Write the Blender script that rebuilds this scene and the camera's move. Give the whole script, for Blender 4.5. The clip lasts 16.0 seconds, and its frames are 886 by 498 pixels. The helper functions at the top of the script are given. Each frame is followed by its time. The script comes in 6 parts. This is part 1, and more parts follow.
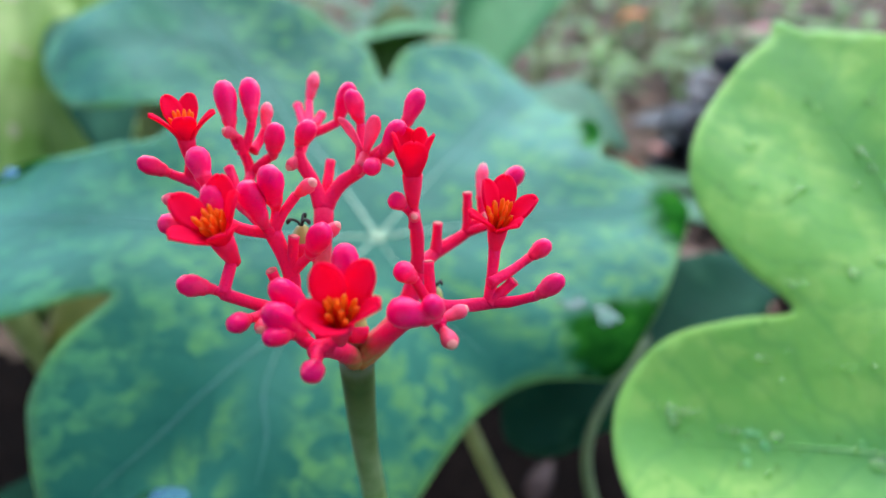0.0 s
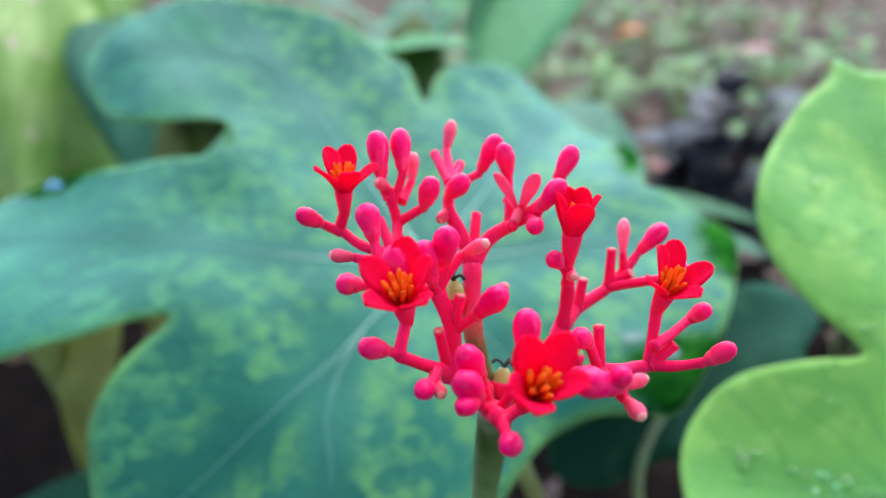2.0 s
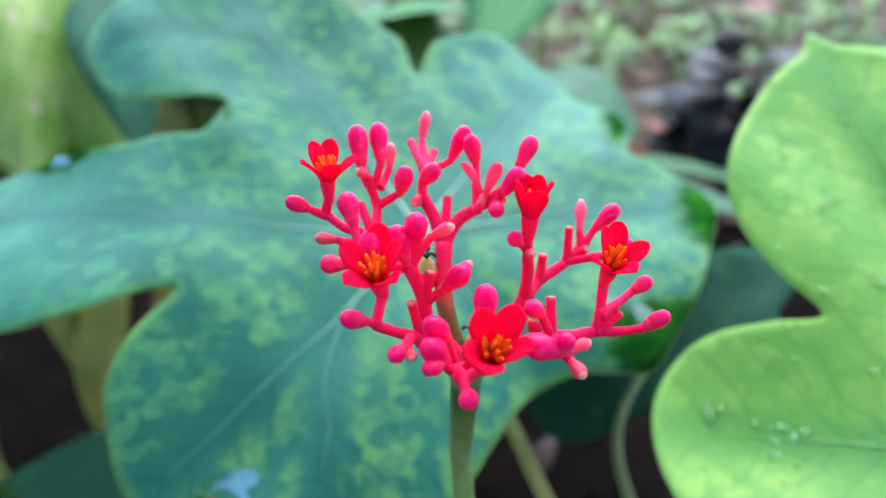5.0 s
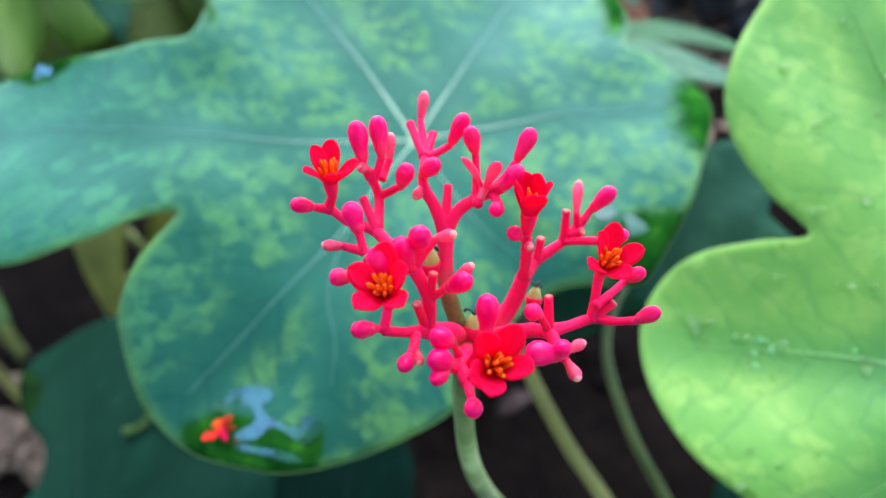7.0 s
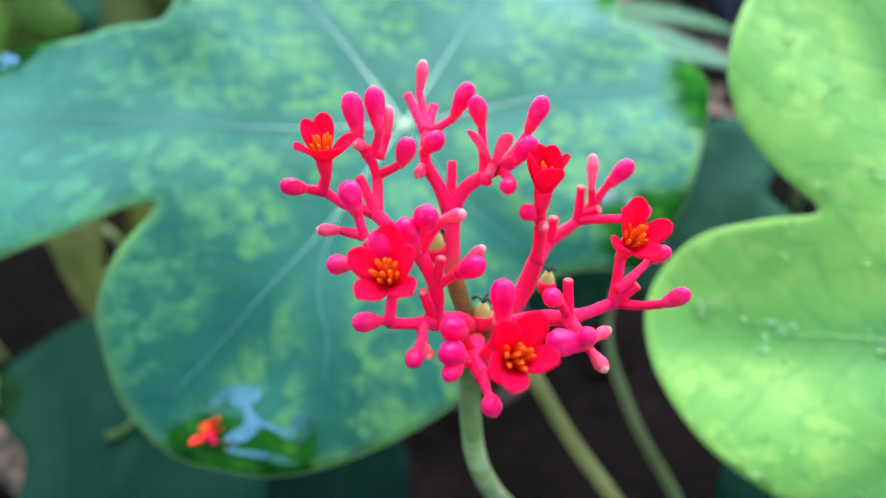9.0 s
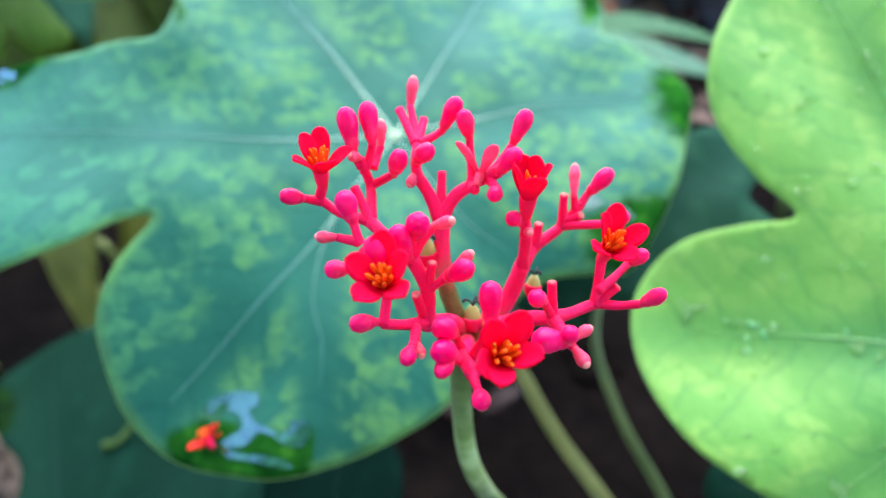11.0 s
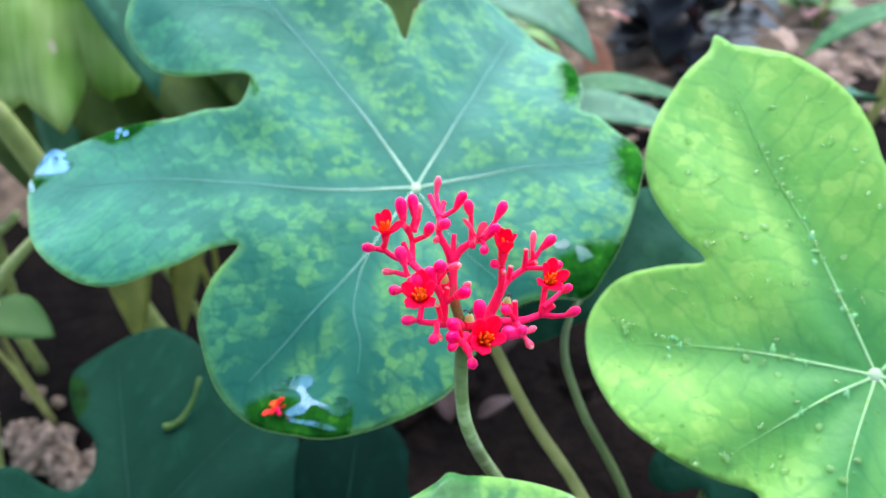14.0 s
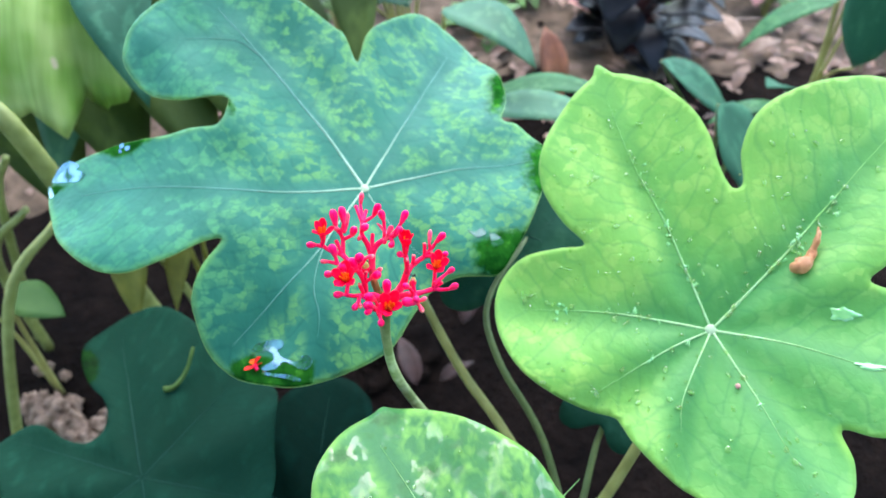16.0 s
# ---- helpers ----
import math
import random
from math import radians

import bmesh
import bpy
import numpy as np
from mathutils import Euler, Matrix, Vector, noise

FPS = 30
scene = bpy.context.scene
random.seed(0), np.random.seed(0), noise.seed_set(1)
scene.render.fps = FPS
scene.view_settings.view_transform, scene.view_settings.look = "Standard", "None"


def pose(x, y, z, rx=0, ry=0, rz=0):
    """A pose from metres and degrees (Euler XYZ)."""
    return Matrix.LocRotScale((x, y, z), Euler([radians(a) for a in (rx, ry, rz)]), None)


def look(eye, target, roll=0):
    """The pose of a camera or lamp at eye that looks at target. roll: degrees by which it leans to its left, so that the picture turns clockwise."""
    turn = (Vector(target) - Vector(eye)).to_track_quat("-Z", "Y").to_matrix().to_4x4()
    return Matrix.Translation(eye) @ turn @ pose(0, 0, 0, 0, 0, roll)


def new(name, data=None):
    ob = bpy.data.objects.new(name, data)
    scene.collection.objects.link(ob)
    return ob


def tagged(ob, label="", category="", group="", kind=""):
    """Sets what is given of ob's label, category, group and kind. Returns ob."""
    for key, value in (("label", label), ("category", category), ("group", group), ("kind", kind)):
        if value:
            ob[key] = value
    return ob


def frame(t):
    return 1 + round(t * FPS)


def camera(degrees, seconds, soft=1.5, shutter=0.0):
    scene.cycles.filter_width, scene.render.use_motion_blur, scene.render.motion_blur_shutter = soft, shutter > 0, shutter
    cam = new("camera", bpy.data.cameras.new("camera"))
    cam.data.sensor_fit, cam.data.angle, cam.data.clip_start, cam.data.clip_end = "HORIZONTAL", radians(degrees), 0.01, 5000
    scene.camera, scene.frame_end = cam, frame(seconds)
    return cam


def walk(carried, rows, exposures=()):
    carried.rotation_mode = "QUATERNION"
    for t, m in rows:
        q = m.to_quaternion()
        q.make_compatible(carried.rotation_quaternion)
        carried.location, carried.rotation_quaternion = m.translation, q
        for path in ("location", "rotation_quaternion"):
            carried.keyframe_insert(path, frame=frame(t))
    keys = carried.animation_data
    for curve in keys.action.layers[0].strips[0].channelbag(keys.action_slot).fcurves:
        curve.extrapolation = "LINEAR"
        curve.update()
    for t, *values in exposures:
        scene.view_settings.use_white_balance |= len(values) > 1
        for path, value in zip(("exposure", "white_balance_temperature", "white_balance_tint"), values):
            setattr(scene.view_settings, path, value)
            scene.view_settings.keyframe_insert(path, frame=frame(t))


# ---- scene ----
cam = camera(62.1, 16.0)
cam.data.dof.use_dof = True
cam.data.dof.aperture_fstop = 10.0
PATH = [
    (0, (0.03543, 0.03429, 0.63187), (0.0195, 0.8994, 0.1305), -2.84),
    (0.5, (0.02958, 0.03866, 0.63393), (0.0331, 0.9056, 0.1355), -1.58),
    (1, (0.02229, 0.04134, 0.64033), (0.0270, 0.9103, 0.1455), -1.71),
    (1.5, (0.01244, 0.04144, 0.64328), (0.0196, 0.9100, 0.1477), -1.36),
    (2, (0.00673, 0.03974, 0.63962), (0.0120, 0.9088, 0.1450), -0.57),
    (2.5, (0.01015, 0.04159, 0.64015), (0.0173, 0.9184, 0.1593), -1.12),
    (3, (0.01327, 0.03750, 0.63528), (0.0224, 0.9153, 0.1563), -0.98),
    (3.5, (0.01401, 0.02962, 0.62663), (0.0263, 0.9085, 0.1497), -0.53),
    (6, (0.01157, 0.02727, 0.66611), (-0.0005, 0.7952, 0.0257), -2.28),
    (6.5, (0.01195, 0.03739, 0.66703), (0.0043, 0.7601, -0.0240), -3.10),
    (7, (0.01145, 0.04136, 0.67650), (0.0147, 0.7527, -0.0263), -2.31),
    (7.5, (0.00957, 0.03852, 0.67831), (0.0124, 0.7377, -0.0366), -2.74),
    (8, (0.00703, 0.04114, 0.67564), (0.0236, 0.7441, -0.0354), -2.89),
    (8.5, (0.00962, 0.04500, 0.66968), (0.0334, 0.7475, -0.0416), -2.84),
    (9, (0.00724, 0.04954, 0.66635), (0.0323, 0.7522, -0.0448), -2.50),
    (11.5, (0.00690, 0.03797, 0.67605), (0.0481, 0.7536, -0.0212), -2.24),
    (12, (0.00045, 0.02461, 0.69162), (0.0415, 0.7471, 0.0014), -1.45),
    (12.5, (-0.00513, 0.01067, 0.71453), (0.0391, 0.7378, 0.0295), -0.54),
    (13, (0.00044, -0.00408, 0.72841), (0.0364, 0.7250, 0.0449), -1.31),
    (13.5, (0.00195, -0.02036, 0.73902), (0.0358, 0.7083, 0.0550), -1.04),
    (14, (0.00053, -0.02606, 0.74544), (0.0372, 0.7034, 0.0624), -0.69),
    (14.5, (0.00058, -0.03787, 0.75478), (0.0542, 0.6945, 0.0760), -0.10),
    (15, (0.00845, -0.06149, 0.76857), (0.0587, 0.6726, 0.0914), -0.57),
    (15.5, (0.03329, -0.07866, 0.78556), (0.0956, 0.6513, 0.1050), -0.87),
    (16, (0.02875, -0.09865, 0.82324), (0.0796, 0.6069, 0.1164), -0.91),
]
walk(cam, [(t, look(eye, target, roll)) for t, eye, target, roll in PATH], [(0, 2.2), (1.5, 2.38), (3.5, 2.38), (6, 2.6), (6.5, 2.64), (7, 2.5), (8, 2.45), (9, 2.65), (12, 2.68), (13, 2.76), (15, 2.74), (16, 2.85)])

# ---- world and light ----
world = bpy.data.worlds.new("garden_sky")
scene.world = world
world.use_nodes = True
wn = world.node_tree.nodes
sky = wn.new("ShaderNodeTexSky")
sky.sky_type = 'NISHITA'
sky.sun_disc = False
sky.sun_elevation = radians(60)
sky.sun_rotation = radians(10)
world.node_tree.links.new(sky.outputs["Color"], wn["Background"].inputs["Color"])
wn["Background"].inputs["Strength"].default_value = 0.15
sun = new("sun", bpy.data.lights.new("sun", 'SUN'))
sun.data.energy = 0.7
sun.data.angle = radians(76)
sun.data.color = (1.0, 0.96, 0.9)
sun.matrix_world = look((0.8, 4.5, 8), (0, 0, 0))

# ---- materials ----
def material(name, rough=0.5, spec=0.5):
    m = bpy.data.materials.new(name)
    m.use_nodes = True
    b = m.node_tree.nodes["Principled BSDF"]
    b.inputs["Roughness"].default_value = rough
    b.inputs["Specular IOR Level"].default_value = spec
    return m, m.node_tree.nodes, m.node_tree.links, b


def ramp(nodes, stops, mode='LINEAR'):
    r = nodes.new("ShaderNodeValToRGB")
    r.color_ramp.interpolation = mode
    while len(r.color_ramp.elements) < len(stops):
        r.color_ramp.elements.new(0.5)
    for e, (p, c) in zip(r.color_ramp.elements, stops):
        e.position, e.color = p, (*c, 1)
    return r


def noise_tex(nodes, links, scale, detail=3.0, rough=0.5, coords=None):
    n = nodes.new("ShaderNodeTexNoise")
    n.inputs["Scale"].default_value = scale
    n.inputs["Detail"].default_value = detail
    n.inputs["Roughness"].default_value = rough
    if coords is None:
        coords = nodes.new("ShaderNodeTexCoord").outputs["Object"]
    links.new(coords, n.inputs["Vector"])
    return n


def mix(nodes, links, fac, a, b, mode='MIX'):
    m = nodes.new("ShaderNodeMix")
    m.data_type, m.blend_type = 'RGBA', mode
    for sock, v in ((m.inputs["Factor"], fac), (m.inputs["A"], a), (m.inputs["B"], b)):
        if isinstance(v, (int, float)):
            sock.default_value = v
        elif isinstance(v, tuple):
            sock.default_value = (*v, 1)
        else:
            links.new(v, sock)
    return m.outputs["Result"]


def bump(nodes, links, b, height, strength, distance):
    k = nodes.new("ShaderNodeBump")
    k.inputs["Strength"].default_value = strength
    k.inputs["Distance"].default_value = distance
    links.new(height, k.inputs["Height"])
    links.new(k.outputs["Normal"], b.inputs["Normal"])


def plain(name, c1, c2, scale, rough=0.5, spec=0.5, bump_d=0.0, sub=0.0, rand=0.0, thin=0.0):
    """Two tones of one colour in a noise, with fine relief."""
    m, n, l, b = material(name, rough, spec)
    t = noise_tex(n, l, scale, 4.0)
    r = ramp(n, [(0.32, c1), (0.68, c2)])
    l.new(t.outputs["Fac"], r.inputs["Fac"])
    out = r.outputs["Color"]
    if rand:
        info = n.new("ShaderNodeObjectInfo")
        hsv = n.new("ShaderNodeHueSaturation")
        mr = n.new("ShaderNodeMapRange")
        mr.inputs["To Min"].default_value, mr.inputs["To Max"].default_value = 1 - rand, 1 + rand
        l.new(info.outputs["Random"], mr.inputs["Value"])
        l.new(mr.outputs["Result"], hsv.inputs["Value"])
        l.new(out, hsv.inputs["Color"])
        out = hsv.outputs["Color"]
    l.new(out, b.inputs["Base Color"])
    if sub:
        b.inputs["Subsurface Weight"].default_value = sub
        b.inputs["Subsurface Radius"].default_value = (1.0, 0.25, 0.2)
        b.inputs["Subsurface Scale"].default_value = 0.002
    if bump_d:
        t2 = noise_tex(n, l, scale * 6, 3.0)
        bump(n, l, b, t2.outputs["Fac"], 0.5, bump_d)
    if thin:
        through_light, both = n.new("ShaderNodeBsdfTranslucent"), n.new("ShaderNodeMixShader")
        l.new(out, through_light.inputs["Color"])
        both.inputs["Fac"].default_value = thin
        l.new(b.outputs["BSDF"], both.inputs[1])
        l.new(through_light.outputs["BSDF"], both.inputs[2])
        l.new(both.outputs["Shader"], n["Material Output"].inputs["Surface"])
    return m


def leaf_material(name, dark, mid, patch, amount, net=0.35, rough=0.42, spec=0.5, blotch=110.0, veined=False, groove=None, sheen=0.0, band=0.0, side_strength=0.42, cell=150.0, wet=None, rim_tint=None, bloom=None, mirror=0.0, thin=0.0, fields=0.0, inner=None, cool_patch=None, sheen_tint=(0.32, 1.0, 0.8)):
    """A leaf: two greens, pale mottling between the veins, side veins, a fine vein net and a waxy bloom."""
    m, n, l, b = material(name, rough, spec)
    mp = n.new("ShaderNodeMapping")
    mp.inputs["Scale"].default_value = (1.0, 0.75, 0.3)
    l.new(n.new("ShaderNodeTexCoord").outputs["Object"], mp.inputs["Vector"])
    co = mp.outputs["Vector"]

    def calc(op, a, c, d=None):
        k = n.new("ShaderNodeMath")
        k.operation = op
        for s, v in zip(k.inputs, (a, c, d)):
            if isinstance(v, (int, float)):
                s.default_value = v
            elif v is not None:
                l.new(v, s)
        return k.outputs[0]

    big = noise_tex(n, l, 14.0, 3.0, 0.5, co)
    base = ramp(n, [(0.35, dark), (0.65, mid)])
    l.new(big.outputs["Fac"], base.inputs["Fac"])
    warp = noise_tex(n, l, 90.0, 2.0, 0.5, co)
    wco = mix(n, l, 0.006, co, warp.outputs["Color"], 'ADD')
    spots = noise_tex(n, l, blotch, 1.2, 0.5, wco)
    clump = noise_tex(n, l, 58.0, 1.0, 0.5, co)
    total = calc('MULTIPLY_ADD', clump.outputs["Fac"], 0.6, calc('MULTIPLY', spots.outputs["Fac"], 0.7))
    sr = ramp(n, [(0.68 - amount, (0, 0, 0)), (0.85 - amount, (1, 1, 1))])
    l.new(total, sr.inputs["Fac"])
    mask = sr.outputs["Color"]
    if fields:
        # pale fields between the finest veins, gathered in groups, each with a soft border
        flat = n.new("ShaderNodeMapping")
        flat.inputs["Scale"].default_value = (1.0, 1.0, 0.0)
        l.new(n["Texture Coordinate"].outputs["Object"], flat.inputs["Vector"])
        bent = mix(n, l, 0.010, flat.outputs["Vector"], noise_tex(n, l, 160.0, 2.0, 0.5, flat.outputs["Vector"]).outputs["Color"], 'ADD')
        small, gap = n.new("ShaderNodeTexVoronoi"), n.new("ShaderNodeTexVoronoi")
        small.feature, gap.feature = 'SMOOTH_F1', 'DISTANCE_TO_EDGE'
        small.inputs["Smoothness"].default_value = 0.35
        for v in (small, gap):
            v.voronoi_dimensions = '2D'
            v.inputs["Scale"].default_value = fields
            l.new(bent, v.inputs["Vector"])
        cell_tone = n.new("ShaderNodeSeparateColor")
        l.new(small.outputs["Color"], cell_tone.inputs["Color"])
        grouped = noise_tex(n, l, 52.0, 1.5, 0.5, flat.outputs["Vector"])
        total = calc('MULTIPLY_ADD', grouped.outputs["Fac"], 1.1, calc('MULTIPLY', cell_tone.outputs["Red"], 0.55))
        sr2 = ramp(n, [(0.81 - amount, (0, 0, 0)), (1.10 - amount, (1, 1, 1))])
        l.new(total, sr2.inputs["Fac"])
        between = n.new("ShaderNodeMapRange")
        between.interpolation_type = 'SMOOTHSTEP'
        between.inputs["From Max"].default_value = 0.16
        between.inputs["To Min"].default_value = 0.35
        l.new(gap.outputs["Distance"], between.inputs["Value"])
        mask = mix(n, l, 1.0, sr2.outputs["Color"], between.outputs["Result"], 'MULTIPLY')
    vor = n.new("ShaderNodeTexVoronoi")
    vor.feature = 'DISTANCE_TO_EDGE'
    vor.inputs["Scale"].default_value = cell
    l.new(wco, vor.inputs["Vector"])
    relief = vor.outputs["Distance"]
    col = base.outputs["Color"]
    if veined:
        across, run = n.new("ShaderNodeAttribute"), n.new("ShaderNodeAttribute")
        across.attribute_name, run.attribute_name = "vein_across", "vein_along"
        far = n.new("ShaderNodeMapRange")
        far.interpolation_type = 'SMOOTHSTEP'
        far.inputs["From Min"].default_value, far.inputs["From Max"].default_value = 0.003, 0.014
        l.new(across.outputs["Fac"], far.inputs["Value"])
        mask = mix(n, l, 1.0, mask, far.outputs["Result"], 'MULTIPLY')
        phase = calc('MULTIPLY_ADD', across.outputs["Fac"], -0.8, run.outputs["Fac"])
        phase = calc('MULTIPLY_ADD', clump.outputs["Fac"], 0.016, calc('MULTIPLY_ADD', big.outputs["Fac"], 0.03, phase))
        wave = calc('PINGPONG', phase, 0.0085)
        side = n.new("ShaderNodeMapRange")
        side.interpolation_type = 'SMOOTHSTEP'
        side.inputs["From Min"].default_value, side.inputs["From Max"].default_value = 0.0, 0.0022
        side.inputs["To Min"].default_value, side.inputs["To Max"].default_value = 1.0, 0.0
        l.new(wave, side.inputs["Value"])
        relief = calc('MULTIPLY_ADD', calc('MINIMUM', wave, 0.004), 70.0, relief)
    if cool_patch:
        # the mottling pales and cools across the blade
        place, turn_cool = n.new("ShaderNodeSeparateXYZ"), n.new("ShaderNodeMapRange")
        l.new(n["Texture Coordinate"].outputs["Object"], place.inputs["Vector"])
        turn_cool.inputs["From Min"].default_value, turn_cool.inputs["From Max"].default_value = -0.05, -0.14
        l.new(calc('MULTIPLY_ADD', big.outputs["Fac"], 0.04, calc('ADD', place.outputs["X"], -0.02)), turn_cool.inputs["Value"])
        patch = mix(n, l, turn_cool.outputs["Result"], patch, cool_patch)
    if inner:
        relief = calc('MULTIPLY_ADD', between.outputs["Result"], 0.2, calc('MULTIPLY', relief, 0.6))
    col = mix(n, l, mask, col, patch)
    vr = ramp(n, [(0.0, (net, net, net)), (0.14, (0, 0, 0))])
    l.new(vor.outputs["Distance"], vr.inputs["Fac"])
    col = mix(n, l, vr.outputs["Color"], col, groove or dark)
    if veined:
        col = mix(n, l, calc('MULTIPLY', side.outputs["Result"], side_strength), col, groove or dark)
        if band:
            near = calc('MULTIPLY', calc('SUBTRACT', 1.0, far.outputs["Result"]), band)
            col = mix(n, l, calc('MULTIPLY', near, big.outputs["Fac"]), col, groove or dark)
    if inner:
        # the blade deepens from its margin towards the middle and towards one side
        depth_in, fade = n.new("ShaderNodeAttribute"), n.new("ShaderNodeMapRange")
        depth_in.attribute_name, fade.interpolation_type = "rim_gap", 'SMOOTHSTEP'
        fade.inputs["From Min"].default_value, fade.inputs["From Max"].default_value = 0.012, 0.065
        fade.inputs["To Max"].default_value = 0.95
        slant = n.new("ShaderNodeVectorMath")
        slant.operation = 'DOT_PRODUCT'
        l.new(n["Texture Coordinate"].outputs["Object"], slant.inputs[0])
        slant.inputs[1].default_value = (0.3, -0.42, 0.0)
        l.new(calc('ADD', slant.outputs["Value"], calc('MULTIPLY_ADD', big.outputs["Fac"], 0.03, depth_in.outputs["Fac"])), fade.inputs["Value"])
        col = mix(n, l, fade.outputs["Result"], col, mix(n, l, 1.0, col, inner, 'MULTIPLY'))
    if rim_tint:
        margin, m_edge = n.new("ShaderNodeAttribute"), n.new("ShaderNodeMapRange")
        margin.attribute_name, m_edge.interpolation_type = "rim_gap", 'SMOOTHSTEP'
        m_edge.inputs["From Min"].default_value, m_edge.inputs["From Max"].default_value = 0.0004, 0.0055
        m_edge.inputs["To Min"].default_value, m_edge.inputs["To Max"].default_value = 0.85, 0.0
        l.new(margin.outputs["Fac"], m_edge.inputs["Value"])
        col = mix(n, l, calc('MULTIPLY', m_edge.outputs["Result"], calc('MULTIPLY_ADD', clump.outputs["Fac"], 1.6, -0.2)), col, rim_tint)
    if bloom:
        b.inputs["Specular Tint"].default_value = (*bloom, 1)
    rr = n.new("ShaderNodeMapRange")
    rr.inputs["To Min"].default_value, rr.inputs["To Max"].default_value = rough - 0.07, rough + 0.1
    l.new(clump.outputs["Fac"], rr.inputs["Value"])
    gloss = rr.outputs["Result"]
    if wet:
        # where the wax is soaked the leaf turns a clear deep green with a ragged rim
        soaked = n.new("ShaderNodeAttribute")
        soaked.attribute_name = "soaked"
        ragged = noise_tex(n, l, 260.0, 3.0, 0.6, co)
        edge = n.new("ShaderNodeMapRange")
        edge.interpolation_type = 'SMOOTHSTEP'
        edge.inputs["From Min"].default_value, edge.inputs["From Max"].default_value = 0.0004, 0.0046
        l.new(calc('MULTIPLY_ADD', ragged.outputs["Fac"], 0.0062, soaked.outputs["Fac"]), edge.inputs["Value"])
        tone = ramp(n, [(0.36, wet[0]), (0.6, wet[1]), (0.74, wet[2])])
        l.new(noise_tex(n, l, 105.0, 3.0, 0.6, co).outputs["Fac"], tone.inputs["Fac"])
        col = mix(n, l, edge.outputs["Result"], col, tone.outputs["Color"])
        gloss = calc('MULTIPLY_ADD', edge.outputs["Result"], -0.1, gloss)
        if mirror:
            # films of water scattered over the blade
            scattered = ramp(n, [(mirror, (0, 0, 0)), (mirror + 0.025, (1, 1, 1))])
            l.new(noise_tex(n, l, 85.0, 2.5, 0.55, co).outputs["Fac"], scattered.inputs["Fac"])
            l.new(scattered.outputs["Color"], b.inputs["Coat Weight"])
            b.inputs["Coat IOR"].default_value, b.inputs["Coat Roughness"].default_value = 1.48, 0.14
        if sheen:
            l.new(calc('MULTIPLY', calc('SUBTRACT', 1.0, edge.outputs["Result"]), sheen), b.inputs["Sheen Weight"])
            l.new(calc('MULTIPLY_ADD', edge.outputs["Result"], -spec, spec), b.inputs["Specular IOR Level"])
    l.new(col, b.inputs["Base Color"])
    l.new(gloss, b.inputs["Roughness"])
    if sheen:
        if not wet:
            b.inputs["Sheen Weight"].default_value = sheen
        b.inputs["Sheen Roughness"].default_value = 0.34
        b.inputs["Sheen Tint"].default_value = (*sheen_tint, 1)
    if thin:
        lit, both = n.new("ShaderNodeBsdfTranslucent"), n.new("ShaderNodeMixShader")
        l.new(col, lit.inputs["Color"])
        both.inputs["Fac"].default_value = thin
        l.new(b.outputs["BSDF"], both.inputs[1])
        l.new(lit.outputs["BSDF"], both.inputs[2])
        l.new(both.outputs["Shader"], n["Material Output"].inputs["Surface"])
    fine = noise_tex(n, l, 130.0, 3.0, 0.5, co)
    bump(n, l, b, calc('MULTIPLY_ADD', relief, 0.7, fine.outputs["Fac"]), 0.35, 0.0011)
    return m


MAT_LEAF_DARK = leaf_material("mottled_blue_green_leaf", (0.016, 0.098, 0.062), (0.024, 0.132, 0.081), (0.080, 0.216, 0.068), 0.07, 0.06, 0.5, 0.17, 190.0, True, (0.008, 0.074, 0.055), 0.44, 0.5,
                              wet=((0.004, 0.040, 0.005), (0.014, 0.095, 0.010), (0.055, 0.21, 0.02)), rim_tint=(0.12, 0.28, 0.06), bloom=(0.4, 1.0, 0.86), fields=150.0, cool_patch=(0.038, 0.172, 0.086), sheen_tint=(0.32, 1.0, 0.78))
MAT_LEAF_LIGHT = leaf_material("light_green_leaf", (0.125, 0.338, 0.055), (0.172, 0.39, 0.066), (0.225, 0.432, 0.080), 0.09, 0.10, 0.5, 0.28, 170.0, True, (0.06, 0.23, 0.05), 0.62, 0.8, 0.35, 120.0,
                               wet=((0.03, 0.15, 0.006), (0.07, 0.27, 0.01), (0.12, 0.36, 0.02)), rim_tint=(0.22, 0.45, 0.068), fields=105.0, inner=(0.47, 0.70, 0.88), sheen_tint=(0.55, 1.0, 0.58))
MAT_LEAF_FRONT = leaf_material("wet_mottled_leaf", (0.026, 0.13, 0.032), (0.042, 0.17, 0.038), (0.12, 0.29, 0.05), 0.085, 0.25, 0.5, 0.25, 150.0, True, (0.022, 0.125, 0.04), 0.0, 0.6, 0.3,
                               wet=((0.012, 0.09, 0.012), (0.03, 0.15, 0.025), (0.08, 0.25, 0.05)), rim_tint=(0.17, 0.36, 0.05), mirror=0.53)
# leaf green darkened to stand for shade below the mottled leaf
MAT_LEAF_SHADE = leaf_material("shade_toned_leaf", (0.0045, 0.029, 0.016), (0.0065, 0.040, 0.0225), (0.0085, 0.049, 0.028), 0.0, 0.2, 0.75, 0.05, 60.0, True, wet=((0.001, 0.012, 0.001), (0.003, 0.028, 0.002), (0.008, 0.05, 0.004)))


